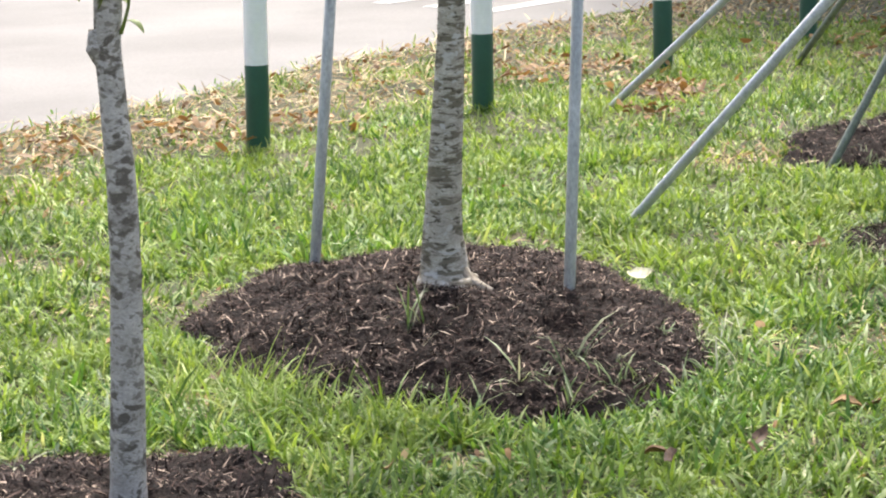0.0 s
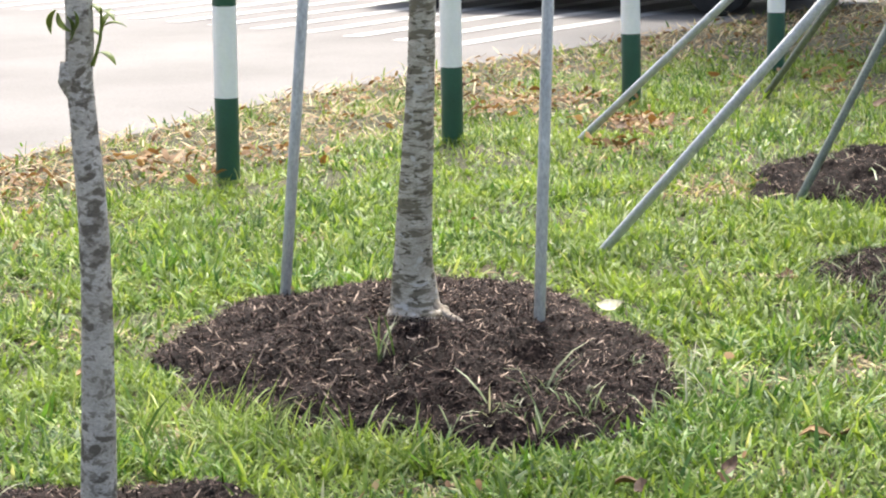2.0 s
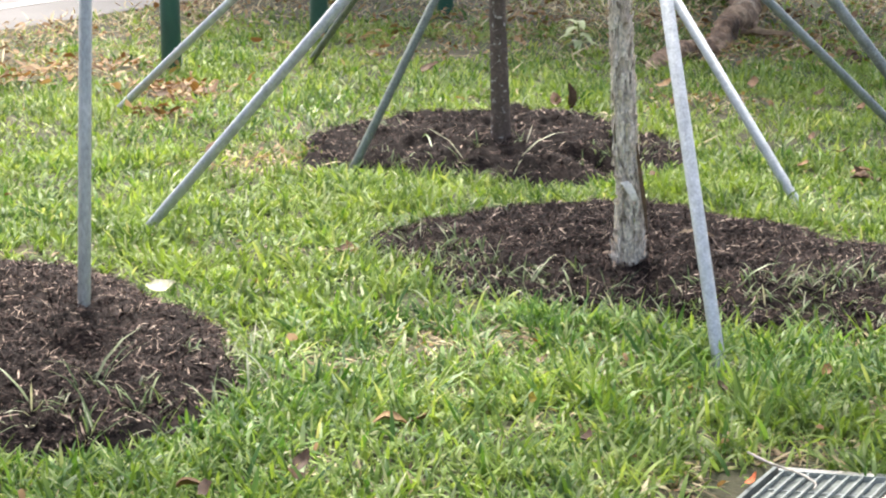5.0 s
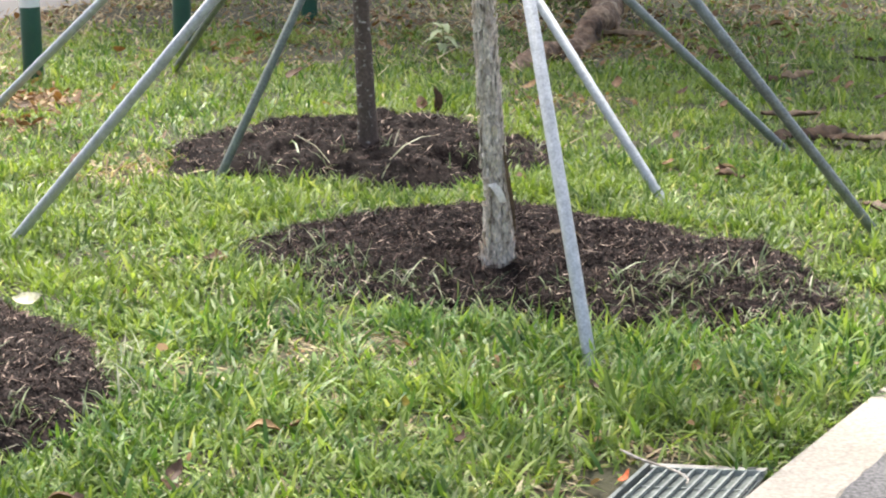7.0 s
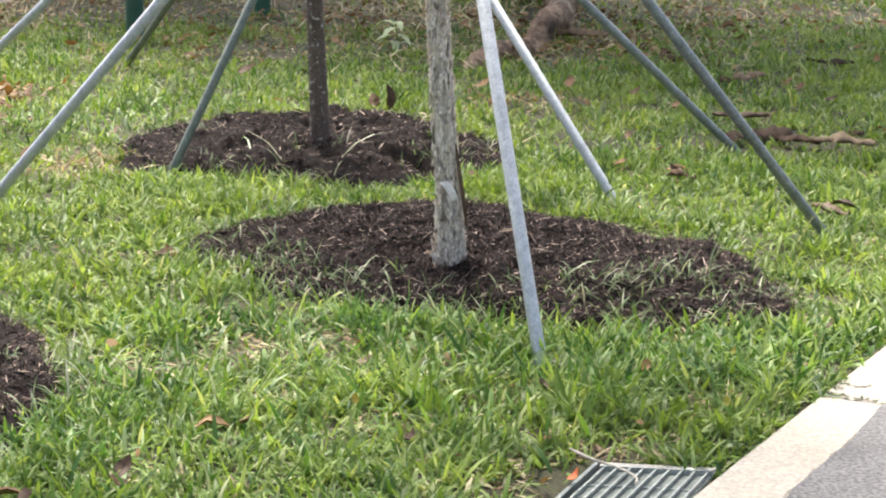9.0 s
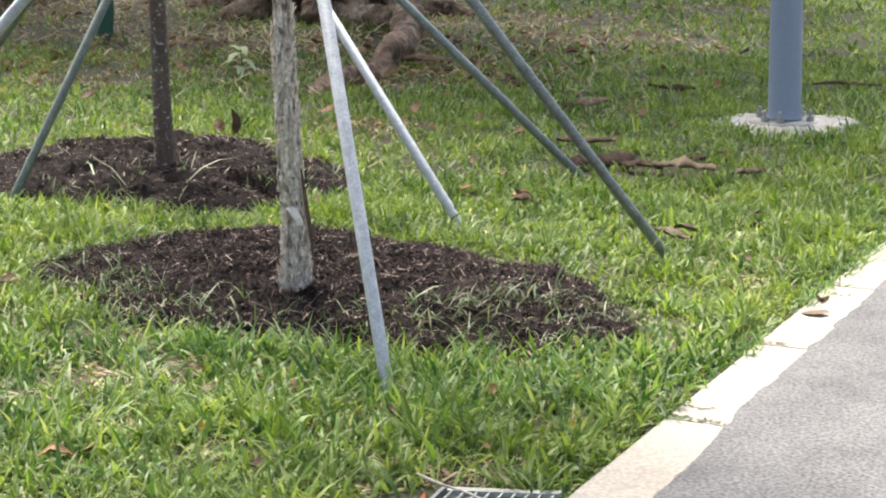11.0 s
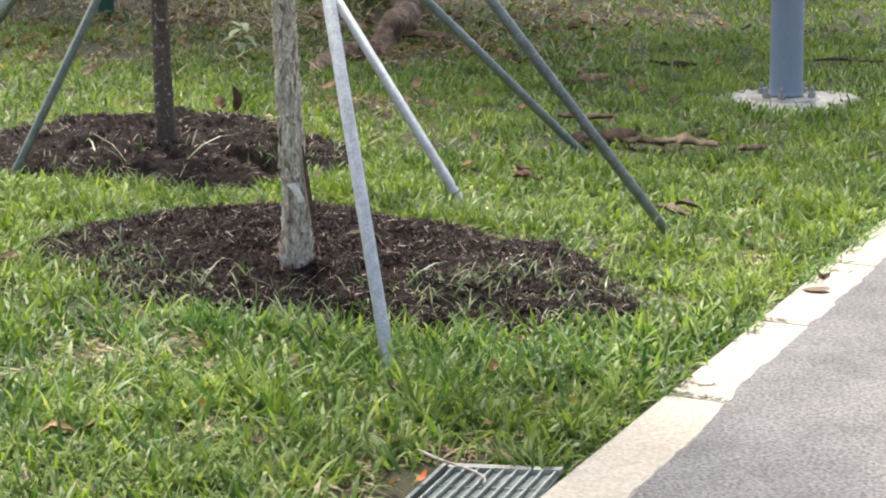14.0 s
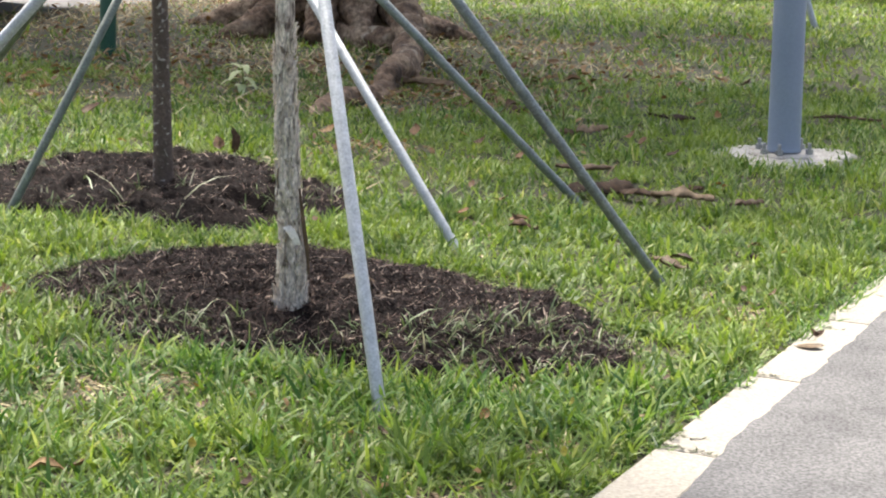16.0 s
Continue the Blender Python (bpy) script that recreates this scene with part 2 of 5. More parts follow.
M_LAMP = surface("blue_grey_paint", ((0.3, (0.235, 0.285, 0.375)), (0.7, (0.27, 0.32, 0.41))), 2.5, 70, rough=0.45, relief=0.0003, grainy=0.05)
M_STEEL = surface("zinc_bolt", ((0.3, (0.30, 0.31, 0.32)), (0.7, (0.45, 0.46, 0.47))), 40, 200, rough=0.4, relief=0.0005, metal=0.8)
M_KERB = surface("painted_kerb_concrete", ((0.28, (0.365, 0.332, 0.280)), (0.5, (0.395, 0.362, 0.308)), (0.75, (0.420, 0.388, 0.333))), 3.2, 90, rough=0.9, relief=0.003, spec=0.2, grainy=0.2,
                 spots=((16, (1, 1, 1), 0.69, (0.29, 0.265, 0.225)),))
M_CONCRETE = surface("bare_concrete", ((0.3, (0.34, 0.315, 0.275)), (0.55, (0.47, 0.445, 0.40)), (0.8, (0.56, 0.54, 0.49))), 9, 120, rough=0.9, relief=0.006)
M_ASPHALT = surface("worn_asphalt", ((0.30, (0.105, 0.102, 0.101)), (0.5, (0.152, 0.148, 0.146)), (0.70, (0.188, 0.183, 0.179))), 3.4, 95, rough=0.9, relief=0.008, grainy=0.5, detail=9,
                    spots=((46, (1, 1, 1), 0.635, (0.075, 0.074, 0.073)),))
M_ROAD = surface("pale_road_concrete", ((0.3, (0.158, 0.151, 0.147)), (0.55, (0.196, 0.188, 0.183)), (0.8, (0.225, 0.216, 0.210))), 0.6, 45, (1, 1, 1), 0.9, 0.002, spec=0.15, grainy=0.08)
M_ROADPAINT = surface("worn_road_paint", ((0.3, (0.28, 0.275, 0.27)), (0.5, (0.40, 0.395, 0.39)), (0.7, (0.50, 0.495, 0.485))), 4, 60, rough=0.8, relief=0.001, grainy=0.12)
M_PIT = surface("grey_green_drain_pit", ((0.3, (0.14, 0.16, 0.145)), (0.7, (0.23, 0.25, 0.225))), 9, 60, rough=0.9, relief=0.003)
M_GRATE = surface("galvanised_grate_steel", ((0.3, (0.27, 0.30, 0.29)), (0.7, (0.42, 0.45, 0.43))), 25, 140, rough=0.45, relief=0.0008, metal=0.5)
M_LEAF = object_material("dead_leaf", ((0.0, (0.055, 0.024, 0.008)), (0.4, (0.125, 0.058, 0.016)), (0.75, (0.21, 0.105, 0.032)), (1.0, (0.31, 0.19, 0.08))))
M_PALELEAF = object_material("pale_leaf", ((0.0, (0.50, 0.49, 0.33)), (1.0, (0.56, 0.54, 0.40))))
M_YELLOW = object_material("yellow_leaf", ((0.0, (0.62, 0.52, 0.10)), (1.0, (0.66, 0.44, 0.08))))
M_ORANGE = object_material("orange_scrap", ((0.0, (0.70, 0.16, 0.05)), (1.0, (0.74, 0.20, 0.07))))
M_BARKSTRIP = object_material("fallen_bark", ((0.0, (0.085, 0.048, 0.023)), (0.5, (0.125, 0.077, 0.039)), (1.0, (0.18, 0.12, 0.063))), fine=35)
M_BARK_CRUMB = object_material("dark_fallen_bark", ((0.0, (0.030, 0.016, 0.008)), (0.6, (0.052, 0.029, 0.015)), (1.0, (0.085, 0.049, 0.026))), rough=0.95, fine=45)
M_RUNNER = island_material("runner_blade", ((0.0, (0.03, 0.035, 0.014)), (0.6, (0.07, 0.075, 0.03)), (1.0, (0.13, 0.12, 0.07))), rough=0.7)
M_TWIG = object_material("bleached_twig", ((0.0, (0.50, 0.45, 0.38)), (1.0, (0.58, 0.53, 0.46))))
M_FOLIAGE = island_material("tree_leaf", ((0.0, (0.03, 0.07, 0.012)), (0.5, (0.06, 0.125, 0.02)), (1.0, (0.12, 0.19, 0.04))), rough=0.4, through=0.35)
M_YOUNG = island_material("young_leaf", ((0.0, (0.10, 0.17, 0.03)), (1.0, (0.22, 0.27, 0.07))), rough=0.4, through=0.35)
M_PALEYOUNG = island_material("pale_seedling_leaf", ((0.0, (0.36, 0.45, 0.20)), (1.0, (0.64, 0.67, 0.44))), rough=0.4, through=0.3)

# ---------------------------------------------------------------- ground, road, path
KERB_P, KERB_U = Vector((0.612, 4.962)), Vector((0.4447, 0.8957))     # lawn-side edge of the kerb and its direction
KERB_N, KERB_W = Vector((0.8957, -0.4447)), 0.197
ROAD_EDGE = ((-10.5, -6.0), (-8.3, 1.0), (-6.6, 6.0), (-5.78, 8.8), (-5.37, 10.15), (-5.17, 11.6), (-4.53, 13.55), (-3.62, 15.9), (-2.98, 17.7),
             (-1.9, 19.25), (0.2, 21.6), (4.0, 25.0), (12.0, 30.0), (30.0, 36.0))
MOUNDS = (  # centre x, y, half axes, turn, height
    (-2.125, 5.56, 1.01, 0.84, -1.04, 0.178), (-0.12, 6.94, 1.14, 0.76, -0.62, 0.115),
    (-0.86, 9.20, 0.92, 0.82, -0.49, 0.105), (-2.32, 3.50, 0.72, 0.70, 0.0, 0.08))


def swell(ang, k):
    """The first mound bulges on one flank and is nipped beside it."""
    return (0.09 * np.exp(-((ang - 0.5) / 0.22) ** 2) - 0.05 * np.exp(-((ang - 0.08) / 0.2) ** 2) - 0.15 * np.exp(-((ang + 1.42) / 0.4) ** 2)) * (k == 0)


def mound_r(x, y, k):
    """1 on the rim of mound k, less inside."""
    cx, cy, a, b, turn, _ = MOUNDS[k]
    dx, dy = np.asarray(x) - cx, np.asarray(y) - cy
    u, v = dx * math.cos(turn) + dy * math.sin(turn), -dx * math.sin(turn) + dy * math.cos(turn)
    ang = np.arctan2(v, u)
    wob = 1 + 0.055 * np.sin(3 * ang + 1.3 * k) + 0.04 * np.sin(5 * ang + 2.1 * k + 1) + 0.03 * np.sin(9 * ang + k)
    return np.hypot(u / a, v / b) / (wob + swell(ang, k))


def mound_z(x, y, k):
    r, h = mound_r(x, y, k), MOUNDS[k][5]
    prof = np.clip(1 - r ** 2.2, 0, 1) ** 0.8
    lump = 1.5 if k == 2 else 0.85
    rough = (fbm(x, y, 6, 10 + k) - 0.5) * 0.07 * lump + (fbm(x, y, 22, 20 + k) - 0.5) * 0.05 * lump
    dent = 0
    if k == 0:      # scraped hollow on the near right flank
        dent = -0.085 * np.exp(-(((np.asarray(x) + 1.62) / 0.13) ** 2 + ((np.asarray(y) - 5.28) / 0.10) ** 2))
    return h * prof + (rough + dent) * np.clip(prof * 4, 0, 1) - 0.012 * np.clip(r - 0.93, 0, 1) * 8


def road_side(x, y):
    """Distance from the road's edge, positive on the lawn, for arrays."""
    ex, ey = np.array(ROAD_EDGE).T
    return np.asarray(x) - np.interp(y, ey, ex)


def kerb_side(x, y):
    """Distance from the kerb's lawn edge, positive on the lawn."""
    return -((np.asarray(x) - KERB_P.x) * KERB_N.x + (np.asarray(y) - KERB_P.y) * KERB_N.y)


def ground_sheet():
    xs = np.concatenate([[-600, -200, -80, -30], np.linspace(-12, 12, 97), [30, 80, 200, 600]])
    ys = np.concatenate([[-600, -200, -60, -20, -8], np.linspace(0, 26, 105), [40, 80, 200, 700]])
    gx, gy = np.meshgrid(xs, ys)
    near = np.clip(np.minimum(kerb_side(gx, gy), road_side(gx, gy)) * 2 - 0.3, 0, 1) * (gy > 0) * (gy < 26)
    z = (fbm(gx, gy, 0.9, 3) - 0.5) * 0.04 * near
    n, w = gx.size, len(xs)
    idx = np.arange(n).reshape(gx.shape)
    quads = np.stack([idx[:-1, :-1], idx[:-1, 1:], idx[1:, 1:], idx[1:, :-1]], -1).reshape(-1, 4)
    me = polys("ground", np.stack([gx, gy, z], -1).reshape(-1, 3), quads, np.zeros((0, 3), int))
    tagged(part("ground", me, M_GROUND), "lawn soil with thatch and bare patches", "ground", kind="structure")


ground_sheet()


def road_sheet():
    edge = [(x, y) for x, y in ROAD_EDGE]
    far = [(-90, -6), (-90, 1), (-90, 6), (-90, 8.8), (-90, 10.2), (-90, 11.7), (-90, 13.7), (-90, 16.1), (-90, 17.75), (-80, 30), (-60, 45), (-40, 60), (0, 70), (40, 60)]
    verts = [(x, y, 0.004) for x, y in edge] + [(x, y, 0.004) for x, y in far]
    n = len(edge)
    faces = [(i, i + 1, n + i + 1, n + i) for i in range(n - 1)]
    tagged(part("road", mesh_from("road", verts, faces), M_ROAD), "pale sunlit concrete road with faint wear", "road", kind="structure")
    crossing = tagged(new("crosswalk"), "worn white zebra crossing bars painted on the road", "crosswalk", kind="structure")
    d, s = Vector((0.33, 0.944)), Vector((-0.944, 0.33))
    bar = mesh_from("crossing_bar", [(0, 0, 0.009), (s.x * 0.19, s.y * 0.19, 0.009), (s.x * 0.19 + d.x * 4.5, s.y * 0.19 + d.y * 4.5, 0.009), (d.x * 4.5, d.y * 4.5, 0.009)], [(3, 2, 1, 0)])
    for k in range(14):
        ob = part("crossing_bar", bar, M_ROADPAINT, crossing)
        ob.location = (-5.03 - 0.53 * k, 14.58 + 0.272 * k, 0)


road_sheet()


def asphalt_path():
    def at(s, w, z):
        p = KERB_P + KERB_U * s + KERB_N * w
        return (p.x, p.y, z)
    rnd, n = random.Random(17), 900
    verts = []
    for i in range(n + 1):      # a crumbling lip laid against the kerb
        s = -14 + 40 * i / n
        over = max(0.0, min(1.0, (s - 0.1) / 0.6))
        e = KERB_W - 0.004 - 0.028 * over + 0.014 * noise.noise(Vector((s * 2.2, 3, 0))) + 0.012 * noise.noise(Vector((s * 9, 7, 0))) + rnd.uniform(-0.004, 0.004)
        verts += [at(s, e, 0.008), at(s, e + 0.004, 0.0205), at(s, e + 0.07, 0.0195), at(s, 6.5, 0.007)]
    faces = [(4 * i + j, 4 * i + j + 1, 4 * i + j + 5, 4 * i + j + 4) for i in range(n) for j in range(3)]
    tagged(part("path", mesh_from("path", verts, faces), M_ASPHALT), "worn grey asphalt path with fine stone grain", "path", kind="structure")


asphalt_path()


def kerb():
    root = tagged(new("kerb"), "cream painted concrete kerb with chipped edges", "kerb", kind="structure")
    meshes = []
    for v in range(5):
        rnd = random.Random(40 + v)
        n, L, h = (60, 1.793, 0.015) if v == 4 else (30, 0.893, 0.015)
        verts, faces = [], []
        for i in range(n + 1):
            s = L * i / n
            chip = rnd.uniform(-0.002, 0.002) - (0.006 if rnd.random() < 0.1 else 0)
            tuck = 0.006 if i in (0, n) else 0
            z = h - tuck
            for w, zz in ((0.0, -0.06), (0.0 + tuck, z - 0.012), (0.010, z), (KERB_W - 0.006 + chip, z), (KERB_W + chip * 0.6, z - 0.006), (KERB_W + 0.002, -0.06)):
                p = KERB_U * s + KERB_N * w
                verts.append((p.x, p.y, zz))
        for i in range(n):
            for j in range(5):
                a = i * 6 + j
                faces.append((a, a + 6, a + 7, a + 1))
        faces += [tuple(range(6)), tuple(range(n * 6 + 5, n * 6 - 1, -1))]
        meshes.append(mesh_from("kerb_stone", verts, faces))
    for k in range(-15, 28):
        if k == -1:        # one long stone past the grate
            continue
        ob = part("kerb_stone", meshes[4 if k == -2 else k % 4], M_KERB, root)
        p = KERB_P + KERB_U * (0.481 + 0.9 * k)
        ob.location = (p.x, p.y, 0.001 * (k % 3))


kerb()


# ---------------------------------------------------------------- drain grate beside the kerb
def drain():
    g = tagged(new("drain_grate"), "galvanised steel drain grate in a concrete rim beside the kerb", "drain grate")
    g.location = (0.332, 4.752, 0.0)
    u, n = Vector((-0.36, -0.933)), Vector((0.992, -0.12))      # along the bars, across them

    def slab(a0, a1, b0, b1, z0, z1):
        ps = [u * a + n * b for a, b in ((a0, b0), (a0, b1), (a1, b1), (a1, b0))]
        verts = [(p.x, p.y, z) for z in (z0, z1) for p in ps]
        return mesh_from("slab", verts, [(3, 2, 1, 0), (4, 5, 6, 7), (0, 1, 5, 4), (1, 2, 6, 5), (2, 3, 7, 6), (3, 0, 4, 7)])
    # shallow grey-green slab, its top just below the bars
    part("pit", slab(0.0, 0.62, -0.112, 0.15, -0.05, 0.007), M_PIT, g, "grey-green pit floor close under the bars")
    part("rim", slab(-0.024, 0.0, -0.118, 0.15, -0.05, 0.018), M_CONCRETE, g, "pale concrete rim")
    part("rim", slab(-0.02, 0.66, -0.134, -0.124, -0.05, 0.020), M_GALV_DIM, g, "rusty steel angle rim")
    part("end_bar", slab(0.003, 0.010, -0.114, 0.15, 0.0, 0.020), M_GRATE, g)
    bar = slab(0.010, 0.62, -0.0028, 0.0028, 0.010, 0.0185)
    for k in range(9):
        b = part("bar", bar, M_GRATE, g)
        p = n * (-0.103 + 0.0305 * k)
        b.location = (p.x, p.y, 0)
    rod = slab(-0.002, 0.002, -0.112, 0.15, 0.009, 0.012)
    for k in range(3):
        r = part("cross_rod", rod, M_GRATE, g)
        p = u * (0.13 + 0.2 * k)
        r.location = (p.x, p.y, 0)


drain()


# ---------------------------------------------------------------- mulch mounds
def mulch(k, label, chips):
    cx, cy, a, b, turn, h = MOUNDS[k]
    rings, segs = 44, 110
    verts, quads, tris = [], [], []
    rr = np.linspace(0, 1.1, rings + 1)[1:]
    ang = np.linspace(0, 2 * np.pi, segs, endpoint=False)
    R, T = np.meshgrid(rr, ang, indexing="ij")
    wob = 1 + 0.055 * np.sin(3 * T + 1.3 * k) + 0.04 * np.sin(5 * T + 2.1 * k + 1) + 0.03 * np.sin(9 * T + k) + swell((T + np.pi) % (2 * np.pi) - np.pi, k)
    u, v = R * wob * a * np.cos(T), R * wob * b * np.sin(T)
    X, Y = cx + u * math.cos(turn) - v * math.sin(turn), cy + u * math.sin(turn) + v * math.cos(turn)
    Z = mound_z(X, Y, k)
    pts = np.concatenate([[[cx, cy, float(mound_z(cx, cy, k))]], np.stack([X, Y, Z], -1).reshape(-1, 3)])
    idx = 1 + np.arange(rings * segs).reshape(rings, segs)
    nxt = np.roll(idx, -1, 1)
    quads = np.stack([idx[:-1], idx[1:], nxt[1:], nxt[:-1]], -1).reshape(-1, 4)
    tris = np.stack([np.zeros(segs, int), idx[0], nxt[0]], -1)
    pts[:, :2] -= (cx, cy)
    body = tagged(part("mulch_mound", polys("mulch_mound", pts, quads, tris), M_MULCH), label, "mulch mound", group="mulch mounds round the trees")
    body.location = (cx, cy, 0)
    rng = np.random.RandomState(100 + k)
    r, t = np.sqrt(rng.rand(chips)) * 1.04, rng.rand(chips) * 2 * np.pi
    u, v = r * a * np.cos(t), r * b * np.sin(t)
    x, y = cx + u * math.cos(turn) - v * math.sin(turn), cy + u * math.sin(turn) + v * math.cos(turn)
    z = mound_z(x, y, k) + rng.rand(chips) * 0.010
    L = 0.005 + 0.032 * rng.rand(chips) ** 3.2
    W = 0.0008 + 0.0024 * rng.rand(chips) ** 1.6
    az, el = rng.rand(chips) * np.pi, rng.normal(0, 0.45, chips)
    d = np.stack([np.cos(az) * np.cos(el), np.sin(az) * np.cos(el), np.sin(el)], -1)
    s = np.stack([-np.sin(az), np.cos(az), rng.normal(0, 0.4, chips)], -1)
    c = np.stack([x - cx, y - cy, z], -1)
    up = np.array([0, 0, 1.0])
    hump = (0.15 + 0.5 * rng.rand(chips))[:, None] * W[:, None]
    Ld, Ws = d * L[:, None], s * W[:, None]
    six = np.stack([c - Ld - Ws * 0.6, c - Ld + Ws * 0.5 , c - up * 0 + Ws + up * hump, c - Ws + up * hump, c + Ld * 0.95 + Ws * 0.3, c + Ld - Ws * 0.4], 1)
    base = (np.arange(chips) * 6)[:, None]
    q = np.concatenate([base + [0, 1, 2, 3], base + [3, 2, 4, 5]])
    ob = part("shredded_bark", polys("shredded_bark", six.reshape(-1, 3), q, np.zeros((0, 3), int), False), M_CHIP, body, "shredded bark chips and pale splinters")
    tagged(ob, kind="stuff")


mulch(0, "high mound of dark shredded bark mulch on the lawn", 44000)
mulch(1, "long low mound of dark bark mulch with invading grass", 44000)
mulch(2, "dark bark mulch mound round a thin brown trunk", 18000)
mulch(3, "low mulch patch round a pale young trunk", 16000)


# ---------------------------------------------------------------- trunks and trees
def tube(name, pts, radii, segs=20, wobble=0.05, freq=9.0, seed=0, cap=True, sub=6, along=1.0):
    """A tapered, uneven tube along smooth points."""
    P = [Vector(p) for p in pts]
    line, rad = [], []
    for i in range(len(P) - 1):
        p0, p1, p2, p3 = P[max(i - 1, 0)], P[i], P[i + 1], P[min(i + 2, len(P) - 1)]
        for j in range(sub):
            t = j / sub
            line.append(0.5 * (2 * p1 + (p2 - p0) * t + (2 * p0 - 5 * p1 + 4 * p2 - p3) * t * t + (3 * p1 - p0 - 3 * p2 + p3) * t ** 3))
            rad.append(radii[i] * (1 - t) + radii[i + 1] * t)
    line.append(P[-1])
    rad.append(radii[-1])
    verts, faces, side = [], [], Vector((1, 0.13, 0.07))
    for i, (p, r) in enumerate(zip(line, rad)):
        d = (line[min(i + 1, len(line) - 1)] - line[max(i - 1, 0)]).normalized()
        side = (side - d * side.dot(d)).normalized()
        other = d.cross(side)
        for j in range(segs):
            a = 2 * math.pi * j / segs
            o = side * math.cos(a) + other * math.sin(a)
            q = p + o * r
            qn = Vector((q.x, q.y, q.z * along))
            k = 1 + wobble * (noise.noise(qn * freq + Vector((seed * 7.3, 0, 0))) + 0.6 * noise.noise(q * freq * 3.1 + Vector((0, seed * 3.1, 0))))
            verts.append(p + o * r * k)
    n = len(line)
    for i in range(n - 1):
        for j in range(segs):
            a, b = i * segs + j, i * segs + (j + 1) % segs
            faces.append((a, b, b + segs, a + segs))
    if cap:
        faces += [tuple(range(segs - 1, -1, -1)), tuple(range((n - 1) * segs, n * segs))]
    return mesh_from(name, verts, faces, True)


def leaf_cloud(name, centres, n, size, seed, squash=0.8):
    """Many small folded leaves in clumps: centres are (x, y, z, radius)."""
    rng = np.random.RandomState(seed)
    cs = np.array(centres)
    pick = rng.choice(len(cs), n, p=cs[:, 3] ** 2 / (cs[:, 3] ** 2).sum())
    d = rng.normal(size=(n, 3))
    d /= np.linalg.norm(d, axis=1)[:, None]
    c = cs[pick, :3] + d * (cs[pick, 3] * rng.rand(n) ** 0.45)[:, None] * (1, 1, squash)
    a = rng.normal(size=(n, 3)) * (1, 1, 0.5)
    a /= np.linalg.norm(a, axis=1)[:, None]
    s = np.cross(a, rng.normal(size=(n, 3)) * 0.5 + (0, 0, 1))
    s /= np.linalg.norm(s, axis=1)[:, None]
    up = np.cross(s, a)
    L = (size * (0.6 + 0.8 * rng.rand(n)))[:, None]
    v = np.stack([c, c + a * L * 0.45 + s * L * 0.2 + up * L * 0.06, c + a * L - up * L * 0.12, c + a * L * 0.45 - s * L * 0.2 + up * L * 0.06], 1)
    b = (np.arange(n) * 4)[:, None]
    return polys(name, v.reshape(-1, 3), np.zeros((0, 4), int), np.concatenate([b + [0, 1, 2], b + [0, 2, 3]]), False)


M_BARK_FOOT = surface("brown_root_bark", ((0.3, (0.19, 0.155, 0.12)), (0.55, (0.33, 0.285, 0.235)), (0.75, (0.46, 0.41, 0.35))), 18, 110, (1, 1, 1), 0.9, 0.005)


def young_tree(base, pts, radii, mat, label, wobble, seed, crown_z, crown_r, leaves, freq=9.0):
    tree = tagged(new("tree"), label, "tree", group="young staked trees")
    tree.location = base
    off = Vector(base)
    loc = [Vector(p) - off for p in pts]
    part("trunk", tube("trunk", loc, radii, 28, wobble, freq, seed, sub=10), mat, tree)
    top, rng = loc[-1], random.Random(seed)
    clumps = []
    for k in range(6):
        a, r = 2 * math.pi * k / 6 + rng.uniform(-0.4, 0.4), crown_r * rng.uniform(0.5, 0.8)
        start = top + Vector((0, 0, -0.12 * (k % 3) - 0.02))
        end = top + Vector((r * math.cos(a), r * math.sin(a), crown_z * rng.uniform(0.5, 1.0)))
        part("limb", tube("limb", [start, (start + end) / 2 + Vector((0, 0, 0.12)), end], [radii[-1] * 0.55, radii[-1] * 0.35, 0.006], 8, 0.05, 9, seed + k, sub=3), mat, tree)
        clumps.append((*end, crown_r * rng.uniform(0.35, 0.5)))
    clumps.append((*(top + Vector((0, 0, crown_z))), crown_r * 0.5))
    part("crown", leaf_cloud("crown", clumps, leaves, 0.10, seed), M_FOLIAGE, tree, "open crown of small green leaves")
    return tree


t1 = young_tree((-2.08, 5.54, 0.13), [(-2.078, 5.54, 0.10), (-2.081, 5.54, 0.165), (-2.086, 5.54, 0.21), (-2.087, 5.54, 0.35), (-2.075, 5.54, 0.529), (-2.058, 5.54, 0.74),
                (-2.043, 5.54, 0.947), (-2.028, 5.54, 1.2), (-2.0, 5.56, 1.9), (-1.98, 5.6, 2.5)],
                [0.150, 0.116, 0.080, 0.062, 0.0535, 0.048, 0.0425, 0.040, 0.037, 0.030], M_BARK_BANDED,
                "young tree with dark-banded grey bark on a mulch mound", 0.045, 1, 0.9, 0.9, 1100)
for dx, dy, thick, seed in ((0.155, -0.03, 0.030, 3), (-0.09, -0.03, 0.030, 4)):
    part("surface_root", tube("surface_root", [(dx * 0.1, dy * 0.1, 0.13), (dx * 0.4, dy * 0.4, 0.066), (dx * 0.75, dy * 0.75, 0.044), (dx * 1.05, dy * 1.05, 0.032)],
                              [thick, thick * 0.85, thick * 0.55, 0.008], 14, 0.12, 22, seed), M_BARK_FOOT, t1, "pale root flare spreading over the mulch")

